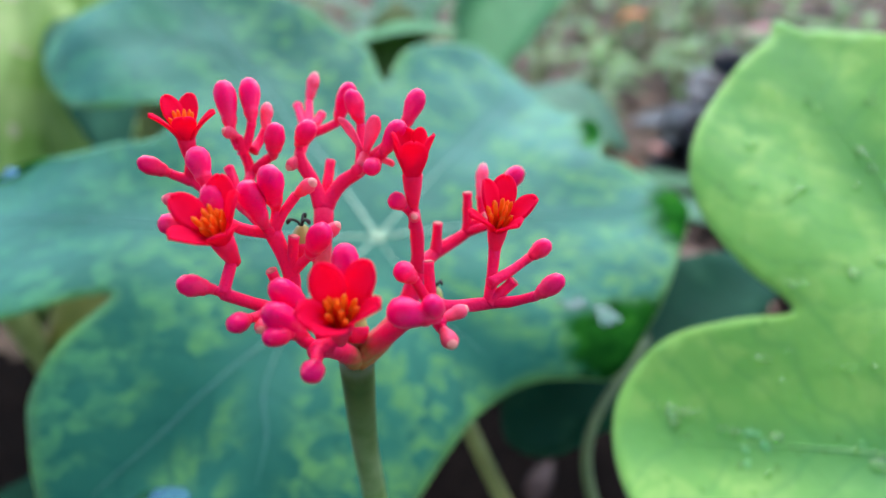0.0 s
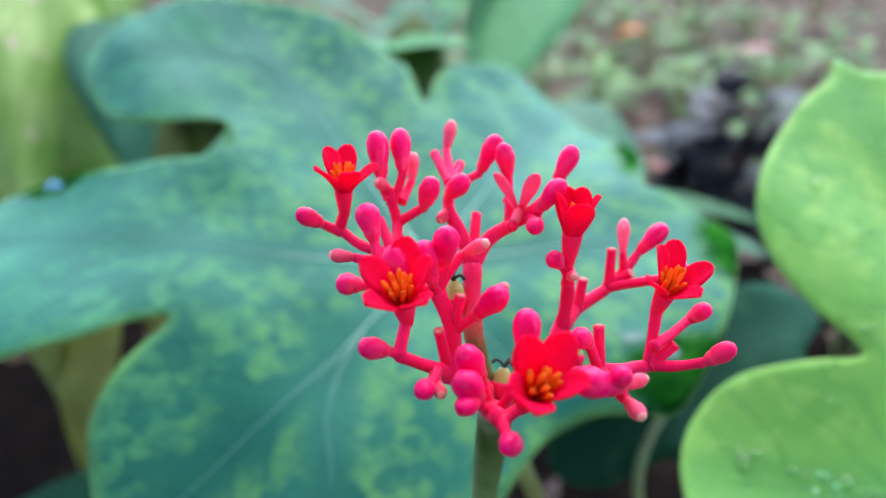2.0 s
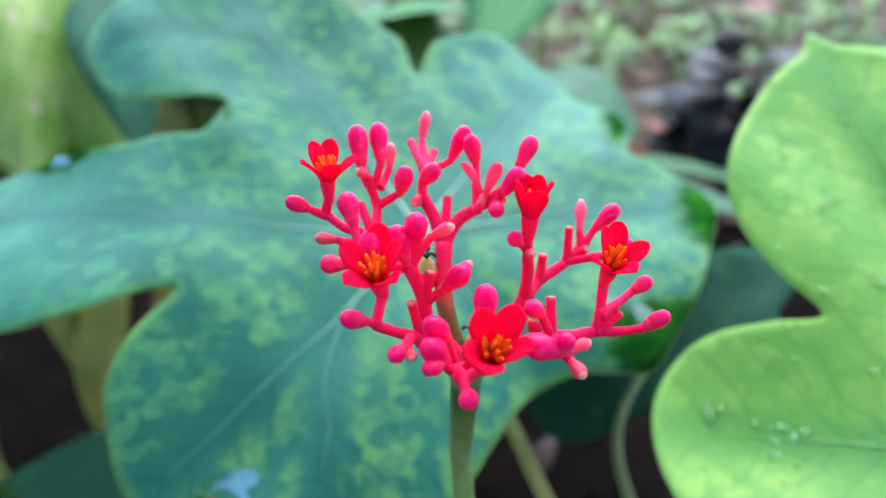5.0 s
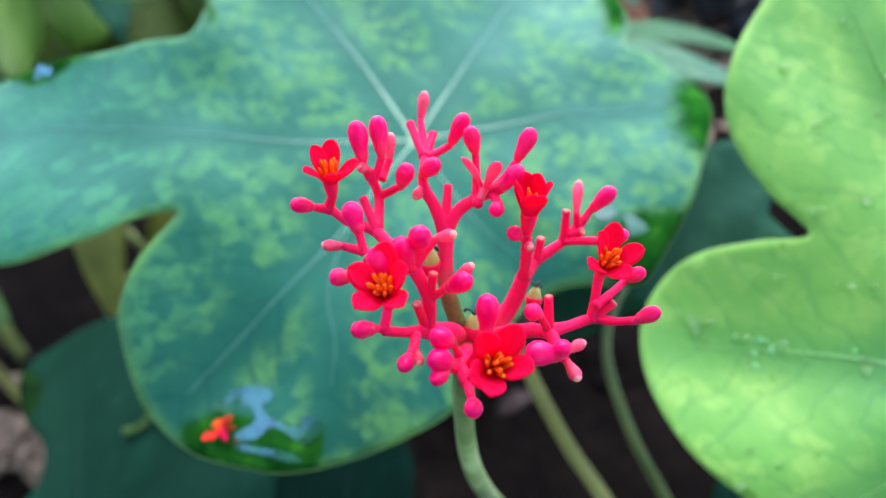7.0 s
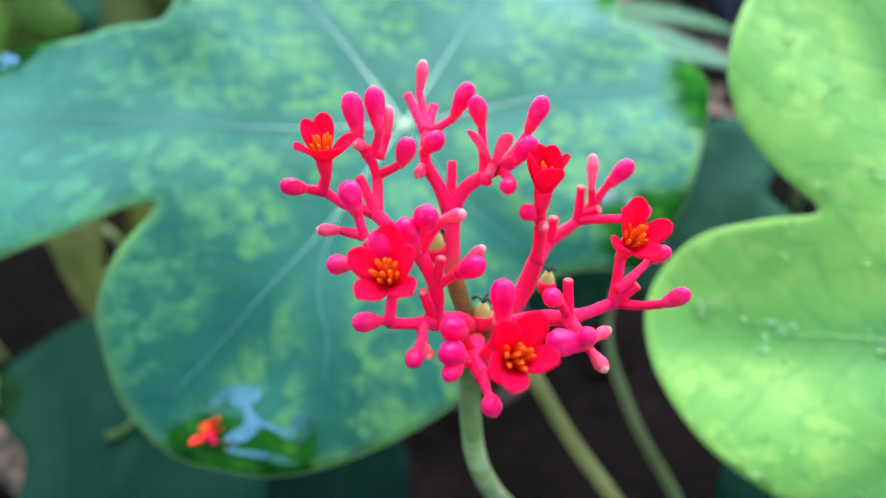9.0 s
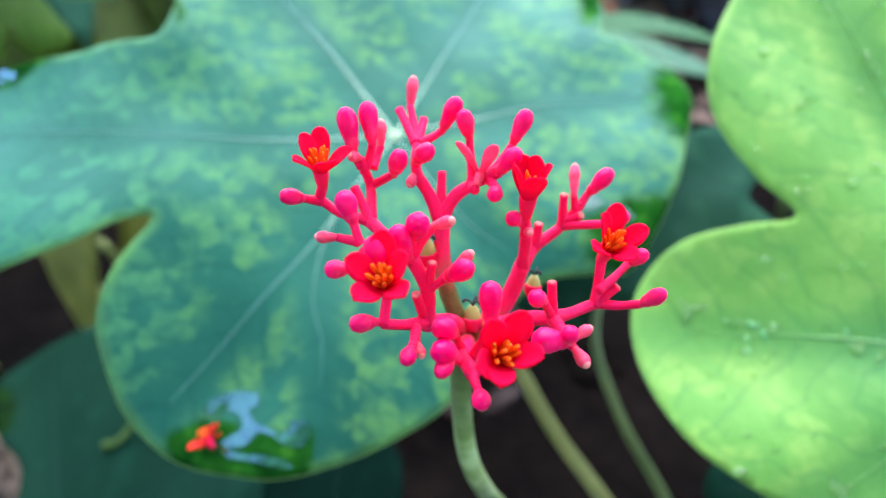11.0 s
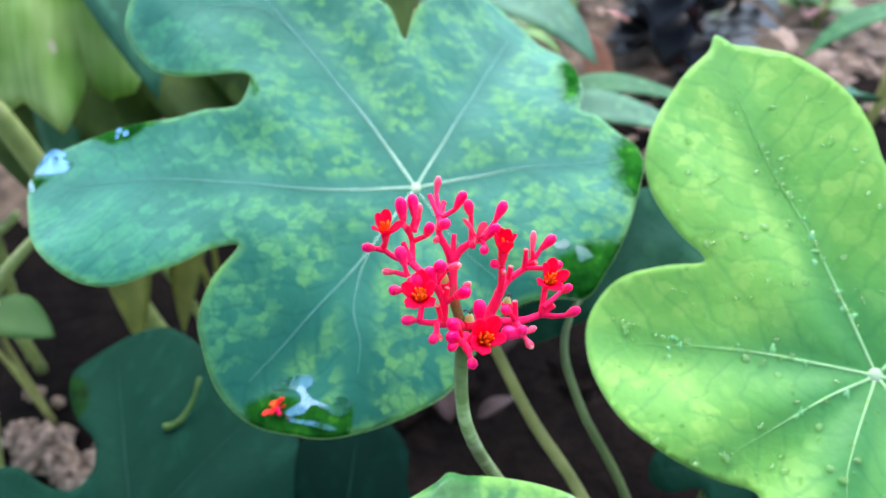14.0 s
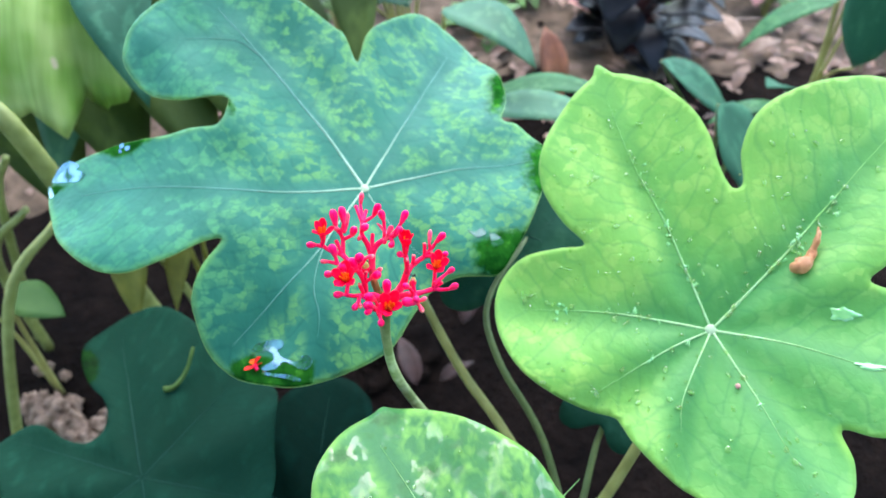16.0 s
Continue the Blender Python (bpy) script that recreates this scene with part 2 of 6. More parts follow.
def torn_leaf_material():
    """A broad thin leaf: deep green that pales in large areas, with streaks along it and small cream tears."""
    m, n, l, b = material("yellow_green_leaf", 0.5, 0.25)
    co = n.new("ShaderNodeTexCoord").outputs["Object"]
    large = noise_tex(n, l, 7.0, 3.0, 0.55, co)
    r = ramp(n, [(0.32, (0.075, 0.21, 0.015)), (0.46, (0.22, 0.40, 0.065)), (0.60, (0.46, 0.60, 0.21))])
    l.new(large.outputs["Fac"], r.inputs["Fac"])
    mp = n.new("ShaderNodeMapping")
    mp.inputs["Rotation"].default_value = (0, 0, radians(22))
    mp.inputs["Scale"].default_value = (1.0, 0.08, 0.08)
    l.new(co, mp.inputs["Vector"])
    streak = noise_tex(n, l, 120.0, 2.0, 0.5, mp.outputs["Vector"])
    r2 = ramp(n, [(0.35, (0.82, 0.84, 0.75)), (0.65, (1.12, 1.1, 1.1))])
    l.new(streak.outputs["Fac"], r2.inputs["Fac"])
    col = mix(n, l, 1.0, r.outputs["Color"], r2.outputs["Color"], 'MULTIPLY')
    spot = ramp(n, [(0.70, (0, 0, 0)), (0.75, (1, 1, 1))])
    l.new(noise_tex(n, l, 38.0, 1.0, 0.5, co).outputs["Fac"], spot.inputs["Fac"])
    col = mix(n, l, spot.outputs["Color"], col, (0.55, 0.50, 0.30))
    l.new(col, b.inputs["Base Color"])
    lit, both = n.new("ShaderNodeBsdfTranslucent"), n.new("ShaderNodeMixShader")
    l.new(col, lit.inputs["Color"])
    both.inputs["Fac"].default_value = 0.35
    l.new(b.outputs["BSDF"], both.inputs[1])
    l.new(lit.outputs["BSDF"], both.inputs[2])
    l.new(both.outputs["Shader"], n["Material Output"].inputs["Surface"])
    bump(n, l, b, streak.outputs["Fac"], 0.4, 0.002)
    return m


MAT_LEAF_YELLOW = torn_leaf_material()
MAT_LEAF_MID = leaf_material("mid_green_leaf", (0.03, 0.14, 0.045), (0.05, 0.195, 0.065), (0.085, 0.25, 0.085), 0.04, 0.2, 0.55, 0.3, thin=0.4)
MAT_LEAF_MOSS = leaf_material("moss_green_leaf", (0.07, 0.15, 0.035), (0.11, 0.20, 0.05), (0.14, 0.24, 0.06), 0.02, 0.2, 0.6, 0.2, thin=0.4)
MAT_LEAF_COOL = leaf_material("cool_green_leaf", (0.035, 0.14, 0.078), (0.055, 0.19, 0.105), (0.07, 0.23, 0.125), 0.02, 0.2, 0.6, 0.2, thin=0.4)
MAT_LEAF_GREY = leaf_material("grey_green_leaf", (0.06, 0.19, 0.10), (0.095, 0.25, 0.13), (0.12, 0.30, 0.145), 0.02, 0.25, 0.55, 0.35, thin=0.4)
MAT_LEAF_PALE = leaf_material("pale_soft_green_leaf", (0.115, 0.37, 0.14), (0.16, 0.45, 0.18), (0.18, 0.48, 0.2), 0.02, 0.15, 0.55, 0.3, thin=0.5)
MAT_LEAF_PURPLE = plain("purple_black_leaf", (0.003, 0.004, 0.006), (0.011, 0.011, 0.014), 30, 0.42, 0.22)


def fading_vein_material(name, near, far, reach):
    """A raised vein, pale at the leaf's centre and sinking into the blade's colour further out."""
    m, n, l, b = material(name, 0.55, 0.4)
    co = n.new("ShaderNodeTexCoord").outputs["Object"]
    away, grade = n.new("ShaderNodeVectorMath"), n.new("ShaderNodeMapRange")
    away.operation = 'LENGTH'
    l.new(co, away.inputs[0])
    grade.inputs["From Min"].default_value, grade.inputs["From Max"].default_value = 0.010, reach
    l.new(away.outputs["Value"], grade.inputs["Value"])
    tone = ramp(n, [(0.35, (0.85, 0.9, 0.85)), (0.65, (1.1, 1.1, 1.1))])
    l.new(noise_tex(n, l, 140.0, 2.0, 0.5, co).outputs["Fac"], tone.inputs["Fac"])
    col = mix(n, l, grade.outputs["Result"], near, far)
    l.new(mix(n, l, 1.0, col, tone.outputs["Color"], 'MULTIPLY'), b.inputs["Base Color"])
    return m


MAT_VEIN_DARK = fading_vein_material("cream_to_blue_grey_vein", (0.36, 0.50, 0.34), (0.09, 0.235, 0.185), 0.085)
MAT_VEIN = fading_vein_material("cream_to_light_green_vein", (0.36, 0.58, 0.27), (0.17, 0.40, 0.10), 0.095)
MAT_KNOT = plain("pale_leaf_centre", (0.34, 0.46, 0.26), (0.44, 0.55, 0.34), 90, 0.5)
MAT_EDGE = plain("yellowed_leaf_edge", (0.12, 0.27, 0.06), (0.20, 0.35, 0.08), 90, 0.5)
MAT_LEAF_OLIVE = leaf_material("dull_olive_leaf", (0.045, 0.085, 0.013), (0.085, 0.135, 0.025), (0.11, 0.17, 0.032), 0.02, 0.2, 0.6, 0.3, 30.0, thin=0.4)
MAT_PETIOLE = plain("olive_petiole", (0.25, 0.25, 0.07), (0.36, 0.355, 0.115), 55, 0.5, 0.35, 0.0004)
MAT_DARK_STALK = plain("dark_green_stalk", (0.085, 0.13, 0.035), (0.15, 0.20, 0.06), 60, 0.55)


def flower_part_material(name, low, high, far, start, end, about=None, scale=260, rough=0.4, spec=0.15, sub=0.25, relief=0.0003):
    """Two tones in a noise that pass into a third: upwards along z from start to end, or outwards from the point `about`."""
    m, n, l, b = material(name, rough, spec)
    co = n.new("ShaderNodeTexCoord").outputs["Object"]
    t = noise_tex(n, l, scale, 4.0, 0.55, co)
    r = ramp(n, [(0.32, low), (0.68, high)])
    l.new(t.outputs["Fac"], r.inputs["Fac"])
    if about:
        d = n.new("ShaderNodeVectorMath")
        d.operation = 'DISTANCE'
        l.new(co, d.inputs[0])
        d.inputs[1].default_value = about
        way = d.outputs["Value"]
    else:
        sep = n.new("ShaderNodeSeparateXYZ")
        l.new(co, sep.inputs["Vector"])
        way = sep.outputs["Z"]
    wob = n.new("ShaderNodeMath")
    wob.operation = 'MULTIPLY_ADD'
    l.new(t.outputs["Fac"], wob.inputs[0])
    wob.inputs[1].default_value = (end - start) * 0.6
    l.new(way, wob.inputs[2])
    g = n.new("ShaderNodeMapRange")
    g.interpolation_type = 'SMOOTHSTEP'
    g.inputs["From Min"].default_value, g.inputs["From Max"].default_value = start + (end - start) * 0.3, end + (end - start) * 0.3
    l.new(wob.outputs[0], g.inputs["Value"])
    fine = noise_tex(n, l, scale * 9, 2.0, 0.5, co)
    speck = ramp(n, [(0.30, (0.62, 0.62, 0.62)), (0.42, (1, 1, 1))])
    l.new(fine.outputs["Fac"], speck.inputs["Fac"])
    col = mix(n, l, g.outputs["Result"], r.outputs["Color"], far)
    col = mix(n, l, 0.35, col, mix(n, l, 1.0, col, speck.outputs["Color"], 'MULTIPLY'))
    l.new(col, b.inputs["Base Color"])
    b.inputs["Subsurface Weight"].default_value = sub
    b.inputs["Subsurface Radius"].default_value = (1.0, 0.2, 0.2)
    b.inputs["Subsurface Scale"].default_value = 0.002
    t2 = noise_tex(n, l, scale * 3, 3.0, 0.5, co)
    bump(n, l, b, t2.outputs["Fac"], 0.5, relief)
    return m


MAT_BRANCH = flower_part_material("rose_red_branch", (0.30, 0.17, 0.05), (0.62, 0.12, 0.08), (0.95, 0.010, 0.105), 0.003, 0.013, (-0.008, 0.008, -0.0023), 300, 0.42, 0.09, 0.3, 0.0005)
MAT_FORK = flower_part_material("olive_branch_reddening_upwards", (0.12, 0.12, 0.032), (0.24, 0.20, 0.06), (0.93, 0.012, 0.105), 0.013, 0.026, (-0.008, 0.008, -0.0023), 300, 0.5, 0.12, 0.1, 0.0005)
MAT_BUD = flower_part_material("magenta_bud", (0.97, 0.010, 0.095), (1.0, 0.025, 0.13), (0.99, 0.0, 0.13), 0.0012, 0.0045, None, 300, 0.32, 0.2, 0.25, 0.0002)
MAT_BUD_PALE = plain("pale_pink_bud", (0.92, 0.03, 0.12), (0.96, 0.12, 0.20), 220, 0.5, 0.2, 0.0, 0.4, 0.08)
MAT_PETAL = plain("scarlet_petal", (0.97, 0.002, 0.070), (1.0, 0.008, 0.105), 220, 0.6, 0.06, thin=0.5)
MAT_PETAL_BRIGHT = plain("orange_red_petal", (0.95, 0.02, 0.025), (1.0, 0.05, 0.04), 220, 0.6, 0.1, thin=0.3)
MAT_PETAL_OLD = plain("faded_pink_petal", (0.92, 0.03, 0.17), (0.97, 0.13, 0.29), 160, 0.45, 0.2, thin=0.4)
MAT_CALYX = plain("crimson_calyx", (0.92, 0.004, 0.065), (0.97, 0.014, 0.10), 160, 0.5, 0.1, 0.0, 0.4)
MAT_STAMEN = plain("orange_stamen", (1.0, 0.20, 0.01), (1.0, 0.36, 0.03), 300, 0.5, 0.3, thin=0.3)
MAT_FRUIT = plain("yellow_green_ovary", (0.36, 0.33, 0.07), (0.50, 0.45, 0.12), 200, 0.35)
MAT_STIGMA = plain("black_dried_stigma", (0.008, 0.006, 0.008), (0.02, 0.014, 0.014), 400, 0.6)
MAT_BARK = plain("grey_brown_trunk", (0.10, 0.085, 0.06), (0.19, 0.16, 0.11), 40, 0.8, 0.3, 0.003)
MAT_LITTER = plain("dry_leaf_litter", (0.12, 0.075, 0.05), (0.29, 0.20, 0.145), 40, 0.7, 0.3, 0.001, 0.0, 0.45)
MAT_ORANGE = plain("orange_dead_leaf", (0.75, 0.13, 0.02), (0.85, 0.22, 0.04), 30, 0.6)
MAT_DRY = plain("dry_brown_petal", (0.36, 0.13, 0.04), (0.52, 0.25, 0.12), 120, 0.55)
# vein and leaf tones darkened by how deep in shade they hang
MAT_VEIN_SHADE = plain("shade_toned_vein", (0.006, 0.044, 0.030), (0.009, 0.054, 0.038), 60, 0.7, 0.2)
MAT_LEAF_DEEP_SHADE = leaf_material("deep_shade_toned_leaf", (0.001, 0.0105, 0.0065), (0.0016, 0.014, 0.009), (0.002, 0.018, 0.012), 0.0, 0.2, 0.8, 0.03, 60.0, True)
MAT_LEAF_HALF_SHADE = leaf_material("half_shade_toned_leaf", (0.010, 0.055, 0.032), (0.018, 0.075, 0.042), (0.025, 0.09, 0.05), 0.0, 0.2, 0.7, 0.06, 60.0, True)
MAT_TIP = plain("cream_bud_tip", (0.86, 0.20, 0.19), (0.92, 0.36, 0.30), 300, 0.5)
MAT_SCAR = plain("dark_red_scar", (0.42, 0.03, 0.04), (0.75, 0.16, 0.14), 300, 0.6)
MAT_PINK = plain("pale_pink_bit", (0.55, 0.22, 0.2), (0.65, 0.34, 0.28), 90, 0.6)
# dead-leaf colour darkened for the shade around the plant's foot
MAT_DEAD_SHADE = plain("shade_toned_dead_leaf", (0.018, 0.008, 0.006), (0.042, 0.018, 0.0145), 70, 0.6, 0.3, 0.001)
MAT_YELLOW_STALK = plain("yellow_green_stalk", (0.19, 0.23, 0.055), (0.30, 0.34, 0.11), 60, 0.5)
MAT_LEAF_SEED = plain("seedling_leaf", (0.03, 0.085, 0.018), (0.055, 0.12, 0.03), 25, 0.6, 0.2)
MAT_LEAF_WEED = plain("weed_leaf", (0.045, 0.115, 0.022), (0.115, 0.215, 0.05), 18, 0.55, 0.3, 0.0, 0.0, 0.35)
MAT_RUST = plain("rust_brown_leaf", (0.16, 0.05, 0.02), (0.3, 0.1, 0.04), 40, 0.6)
MAT_CLOD = plain("dry_brown_clod", (0.11, 0.07, 0.046), (0.44, 0.31, 0.23), 90, 0.9, 0.2, 0.006)
MAT_WITHER = plain("withered_olive_leaf", (0.12, 0.13, 0.014), (0.24, 0.24, 0.035), 30, 0.6)
MAT_RED_STEM = plain("dark_red_stem", (0.03, 0.006, 0.008), (0.06, 0.012, 0.014), 40, 0.4)
MAT_TWIG = plain("dry_twig", (0.16, 0.11, 0.08), (0.3, 0.22, 0.17), 60, 0.8)


def soil_material():
    m, n, l, b = material("soil_darkened_for_shade", 1.0, 0.05)
    co = n.new("ShaderNodeTexCoord").outputs["Object"]
    a = noise_tex(n, l, 5.0, 5.0, 0.6, co)
    c = noise_tex(n, l, 55.0, 5.0, 0.65, co)
    # tones lowered to near black for the shade under the plants
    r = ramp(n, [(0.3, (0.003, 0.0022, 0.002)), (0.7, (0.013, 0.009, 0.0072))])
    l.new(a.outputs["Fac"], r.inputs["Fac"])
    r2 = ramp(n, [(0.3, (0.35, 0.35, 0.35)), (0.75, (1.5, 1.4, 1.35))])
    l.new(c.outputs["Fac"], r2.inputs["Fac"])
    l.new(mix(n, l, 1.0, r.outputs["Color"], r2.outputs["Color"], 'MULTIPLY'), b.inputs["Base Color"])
    bump(n, l, b, c.outputs["Fac"], 1.0, 0.012)
    return m


MAT_SOIL = soil_material()


def stalk_material():
    """Pale green, speckled, turning olive-brown towards the flowers and darkened there for shade."""
    m, n, l, b = material("speckled_flower_stalk", 0.45, 0.35)
    co = n.new("ShaderNodeTexCoord").outputs["Object"]
    t = noise_tex(n, l, 120, 3.0, 0.5, co)
    low, high = ramp(n, [(0.36, (0.20, 0.27, 0.085)), (0.62, (0.46, 0.53, 0.27))]), ramp(n, [(0.32, (0.028, 0.046, 0.012)), (0.68, (0.095, 0.11, 0.033))])
    l.new(t.outputs["Fac"], low.inputs["Fac"])
    l.new(t.outputs["Fac"], high.inputs["Fac"])
    sep, grade, wob = n.new("ShaderNodeSeparateXYZ"), n.new("ShaderNodeMapRange"), n.new("ShaderNodeMath")
    l.new(co, sep.inputs["Vector"])
    wob.operation = 'MULTIPLY_ADD'
    t2 = noise_tex(n, l, 60, 3.0, 0.5, co)
    l.new(t2.outputs["Fac"], wob.inputs[0])
    wob.inputs[1].default_value = 0.04
    l.new(sep.outputs["Z"], wob.inputs[2])
    grade.inputs["From Min"].default_value, grade.inputs["From Max"].default_value = -0.036, 0.016
    l.new(wob.outputs[0], grade.inputs["Value"])
    l.new(mix(n, l, grade.outputs["Result"], low.outputs["Color"], high.outputs["Color"]), b.inputs["Base Color"])
    bump(n, l, b, t.outputs["Fac"], 0.4, 0.0003)
    return m


MAT_STALK = stalk_material()


def water_material():
    """A bead of water over a green leaf: clear, with the leaf's green in it."""
    m, n, l, b = material("water_bead", 0.03, 0.5)
    b.inputs["Transmission Weight"].default_value = 0.84
    b.inputs["IOR"].default_value = 1.42
    b.inputs["Specular IOR Level"].default_value = 0.9
    b.inputs["Base Color"].default_value = (0.66, 0.96, 0.4, 1)
    return m


MAT_WATER = water_material()


def puddle_material(name, c1, c2, spec=0.9, ior=1.9, tint=(0.45, 0.66, 1.0)):
    """Still water over a green leaf, which mirrors the sky."""
    m, n, l, b = material(name, 0.06, spec)
    # sky blue is put into the tint; IOR above water's brightens the reflection
    b.inputs["IOR"].default_value = ior
    b.inputs["Specular Tint"].default_value = (*tint, 1)
    t = noise_tex(n, l, 120, 3.0)
    r = ramp(n, [(0.35, c1), (0.65, c2)])
    l.new(t.outputs["Fac"], r.inputs["Fac"])
    l.new(r.outputs["Color"], b.inputs["Base Color"])
    t2 = noise_tex(n, l, 70, 1.0)
    bump(n, l, b, t2.outputs["Fac"], 0.08, 0.001)
    return m


MAT_PUDDLE = puddle_material("standing_water", (0.008, 0.07, 0.02), (0.03, 0.14, 0.05))
MAT_PUDDLE_DIM = puddle_material("dim_sky_water", (0.006, 0.06, 0.015), (0.02, 0.11, 0.03), 0.5, 1.45)
MAT_PUDDLE_BRIGHT = puddle_material("sky_bright_water", (0.01, 0.08, 0.03), (0.03, 0.14, 0.06), 1.0, 2.3)
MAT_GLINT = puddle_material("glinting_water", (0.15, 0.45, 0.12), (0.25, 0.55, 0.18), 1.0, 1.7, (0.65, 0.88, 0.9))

# ---- building helpers ----
def mesh_from(name, bm, mat, smooth=True):
    me = bpy.data.meshes.new(name)
    bmesh.ops.recalc_face_normals(bm, faces=bm.faces)
    bm.to_mesh(me)
    bm.free()
    me.materials.append(mat)
    if smooth:
        me.shade_smooth()
    return me


def part(name, data, mat, parent, label="", m=None):
    """One mesh object under a thing or a part; data is a bmesh or a ready mesh. m: its pose within the parent."""
    me = data if isinstance(data, bpy.types.Mesh) else mesh_from(name, data, mat)
    ob = new(name, me)
    ob.parent = parent
    if m is not None:
        ob.matrix_basis = m
    return tagged(ob, label)


def thing(name, label, category, group="", at=(0, 0, 0)):
    ob = new(name)
    ob.empty_display_size = 0.01
    ob.location = at
    return tagged(ob, label, category, group)


def spline(points, steps):
    """Catmull-Rom through the points; each point is a tuple of any length."""
    p = [np.array(q, float) for q in points]
    p = [2 * p[0] - p[1]] + p + [2 * p[-1] - p[-2]]
    out = []
    for i in range(1, len(p) - 2):
        for k in range(steps):
            t = k / steps
            out.append(0.5 * (2 * p[i] + (p[i + 1] - p[i - 1]) * t + (2 * p[i - 1] - 5 * p[i] + 4 * p[i + 1] - p[i + 2]) * t * t
                              + (3 * p[i] - p[i - 1] - 3 * p[i + 1] + p[i + 2]) * t ** 3))
    out.append(p[-2])
    return out


def tube(bm, points, sides=10, steps=5, cap=True):
    """A round bar along points (x, y, z, radius)."""
    path = spline(points, steps) if len(points) > 2 else [np.array(q, float) for q in points]
    rings, side = [], None
    for i, q in enumerate(path):
        d = Vector(path[min(i + 1, len(path) - 1)][:3] - path[max(i - 1, 0)][:3]).normalized()
        if side is None:
            side = d.orthogonal().normalized()
        side = (side - d * side.dot(d)).normalized()
        up = d.cross(side)
        rings.append([bm.verts.new(Vector(q[:3]) + float(q[3]) * (math.cos(a) * side + math.sin(a) * up))
                      for a in (2 * math.pi * k / sides for k in range(sides))])
    for r0, r1 in zip(rings, rings[1:]):
        for k in range(sides):
            bm.faces.new((r0[k], r0[(k + 1) % sides], r1[(k + 1) % sides], r1[k]))
    if cap:
        bm.faces.new(rings[0][::-1])
        bm.faces.new(rings[-1])
    return bm


def lathe(profile, sides=14):
    """A solid of revolution about z from (radius, height) pairs; a radius of 0 closes an end."""
    bm = bmesh.new()
    rings = []
    for r, z in profile:
        if r == 0:
            rings.append([bm.verts.new((0, 0, z))])
        else:
            rings.append([bm.verts.new((r * math.cos(a), r * math.sin(a), z)) for a in (2 * math.pi * k / sides for k in range(sides))])
    for a, b in zip(rings, rings[1:]):
        for k in range(sides):
            k2 = (k + 1) % sides
            f = [a[k % len(a)], a[k2 % len(a)], b[k2 % len(b)], b[k % len(b)]]
            f = list(dict.fromkeys(f))
            if len(f) > 2:
                bm.faces.new(f)
    return bm


def along(base, tip, spin=0.0):
    """A pose at base whose z axis points to tip."""
    d = Vector(tip) - Vector(base)
    return Matrix.Translation(base) @ d.to_track_quat('Z', 'Y').to_matrix().to_4x4() @ pose(0, 0, 0, 0, 0, spin)


# ---- leaves ----
class Blade:
    """The curved surface of a palmate leaf: a plane through its centre with valleys along the veins and ridges between."""

    def __init__(self, centre, normal, bend, valleys, dips=(), edge=None, arch=0.0):
        n = Vector(normal).normalized()
        x = Vector((0, 1, 0)).cross(n).normalized()
        y = n.cross(x)
        self.m = Matrix.Translation(centre) @ Matrix((x, y, n)).transposed().to_4x4()
        self.bend, self.valleys, self.arch = bend, sorted(valleys), arch
        self.reach = None
        if edge:
            q = sorted(edge)
            self.reach = np.interp(np.arange(361), [a for a, _ in q], [r / 1000 for _, r in q], period=360)
            self.reach = np.convolve(np.concatenate([self.reach[-13:-1], self.reach, self.reach[1:13]]), np.ones(25) / 25, 'valid')
        self.dips = [(r / 1000 * math.cos(radians(a)), r / 1000 * math.sin(radians(a)), *rest) for a, r, *rest in dips]

    def height(self, u, v):
        a, b, c, d, e, f, g, *cubic = self.bend
        r = math.hypot(u, v)
        th = math.degrees(math.atan2(v, u)) % 360
        vs = self.valleys
        i = sum(1 for q in vs if q < th)
        lo = vs[i - 1] - (360 if i == 0 else 0)
        hi = vs[i % len(vs)] + (360 if i == len(vs) else 0)
        s = math.sin(math.pi * (th - lo) / (hi - lo)) ** 2
        wave = 0.0012 * math.sin(u * 95 + 1.3) * math.sin(v * 80 + 0.4) * min(1, r / 0.05)
        for x, y, size, gx, gy in self.dips:
            wave += (gx * (u - x) + gy * (v - y)) * math.exp(-((u - x) ** 2 + (v - y) ** 2) / (2 * size * size))
        if self.reach is not None:
            # flat about the centre, the lobes arched and drooping towards their edges
            k = r / self.reach[int(th)] * (1 - th % 1) + r / self.reach[int(th) + 1] * (th % 1)
            d *= min(1.0, k)
            wave += self.arch * r * max(-0.3, 1 - k * k)
        return a * u + b * v + c * r + d * r * s + 5 * (e * u * u + f * v * v + g * u * v) + wave + (
            25 * (cubic[0] * u ** 3 + cubic[1] * v ** 3 + cubic[2] * u * u * v + cubic[3] * u * v * v) if cubic else 0)

    def at(self, u, v, lift=0.0):
        return Vector((u, v, self.height(u, v) + lift))

    def polar(self, deg, mm, lift=0.0):
        return self.at(mm / 1000 * math.cos(radians(deg)), mm / 1000 * math.sin(radians(deg)), lift)


def outline(pairs, steps=6):
    """A closed smooth outline from (degrees, millimetres) about the leaf's centre."""
    pts = [(r / 1000 * math.cos(radians(a)), r / 1000 * math.sin(radians(a))) for a, r in pairs]
    n = len(pts)
    loop = spline(pts[-3:] + pts + pts[:3], steps)
    return loop[2 * steps:2 * steps + n * steps + 0][steps:] + loop[2 * steps + n * steps:2 * steps + n * steps + steps]


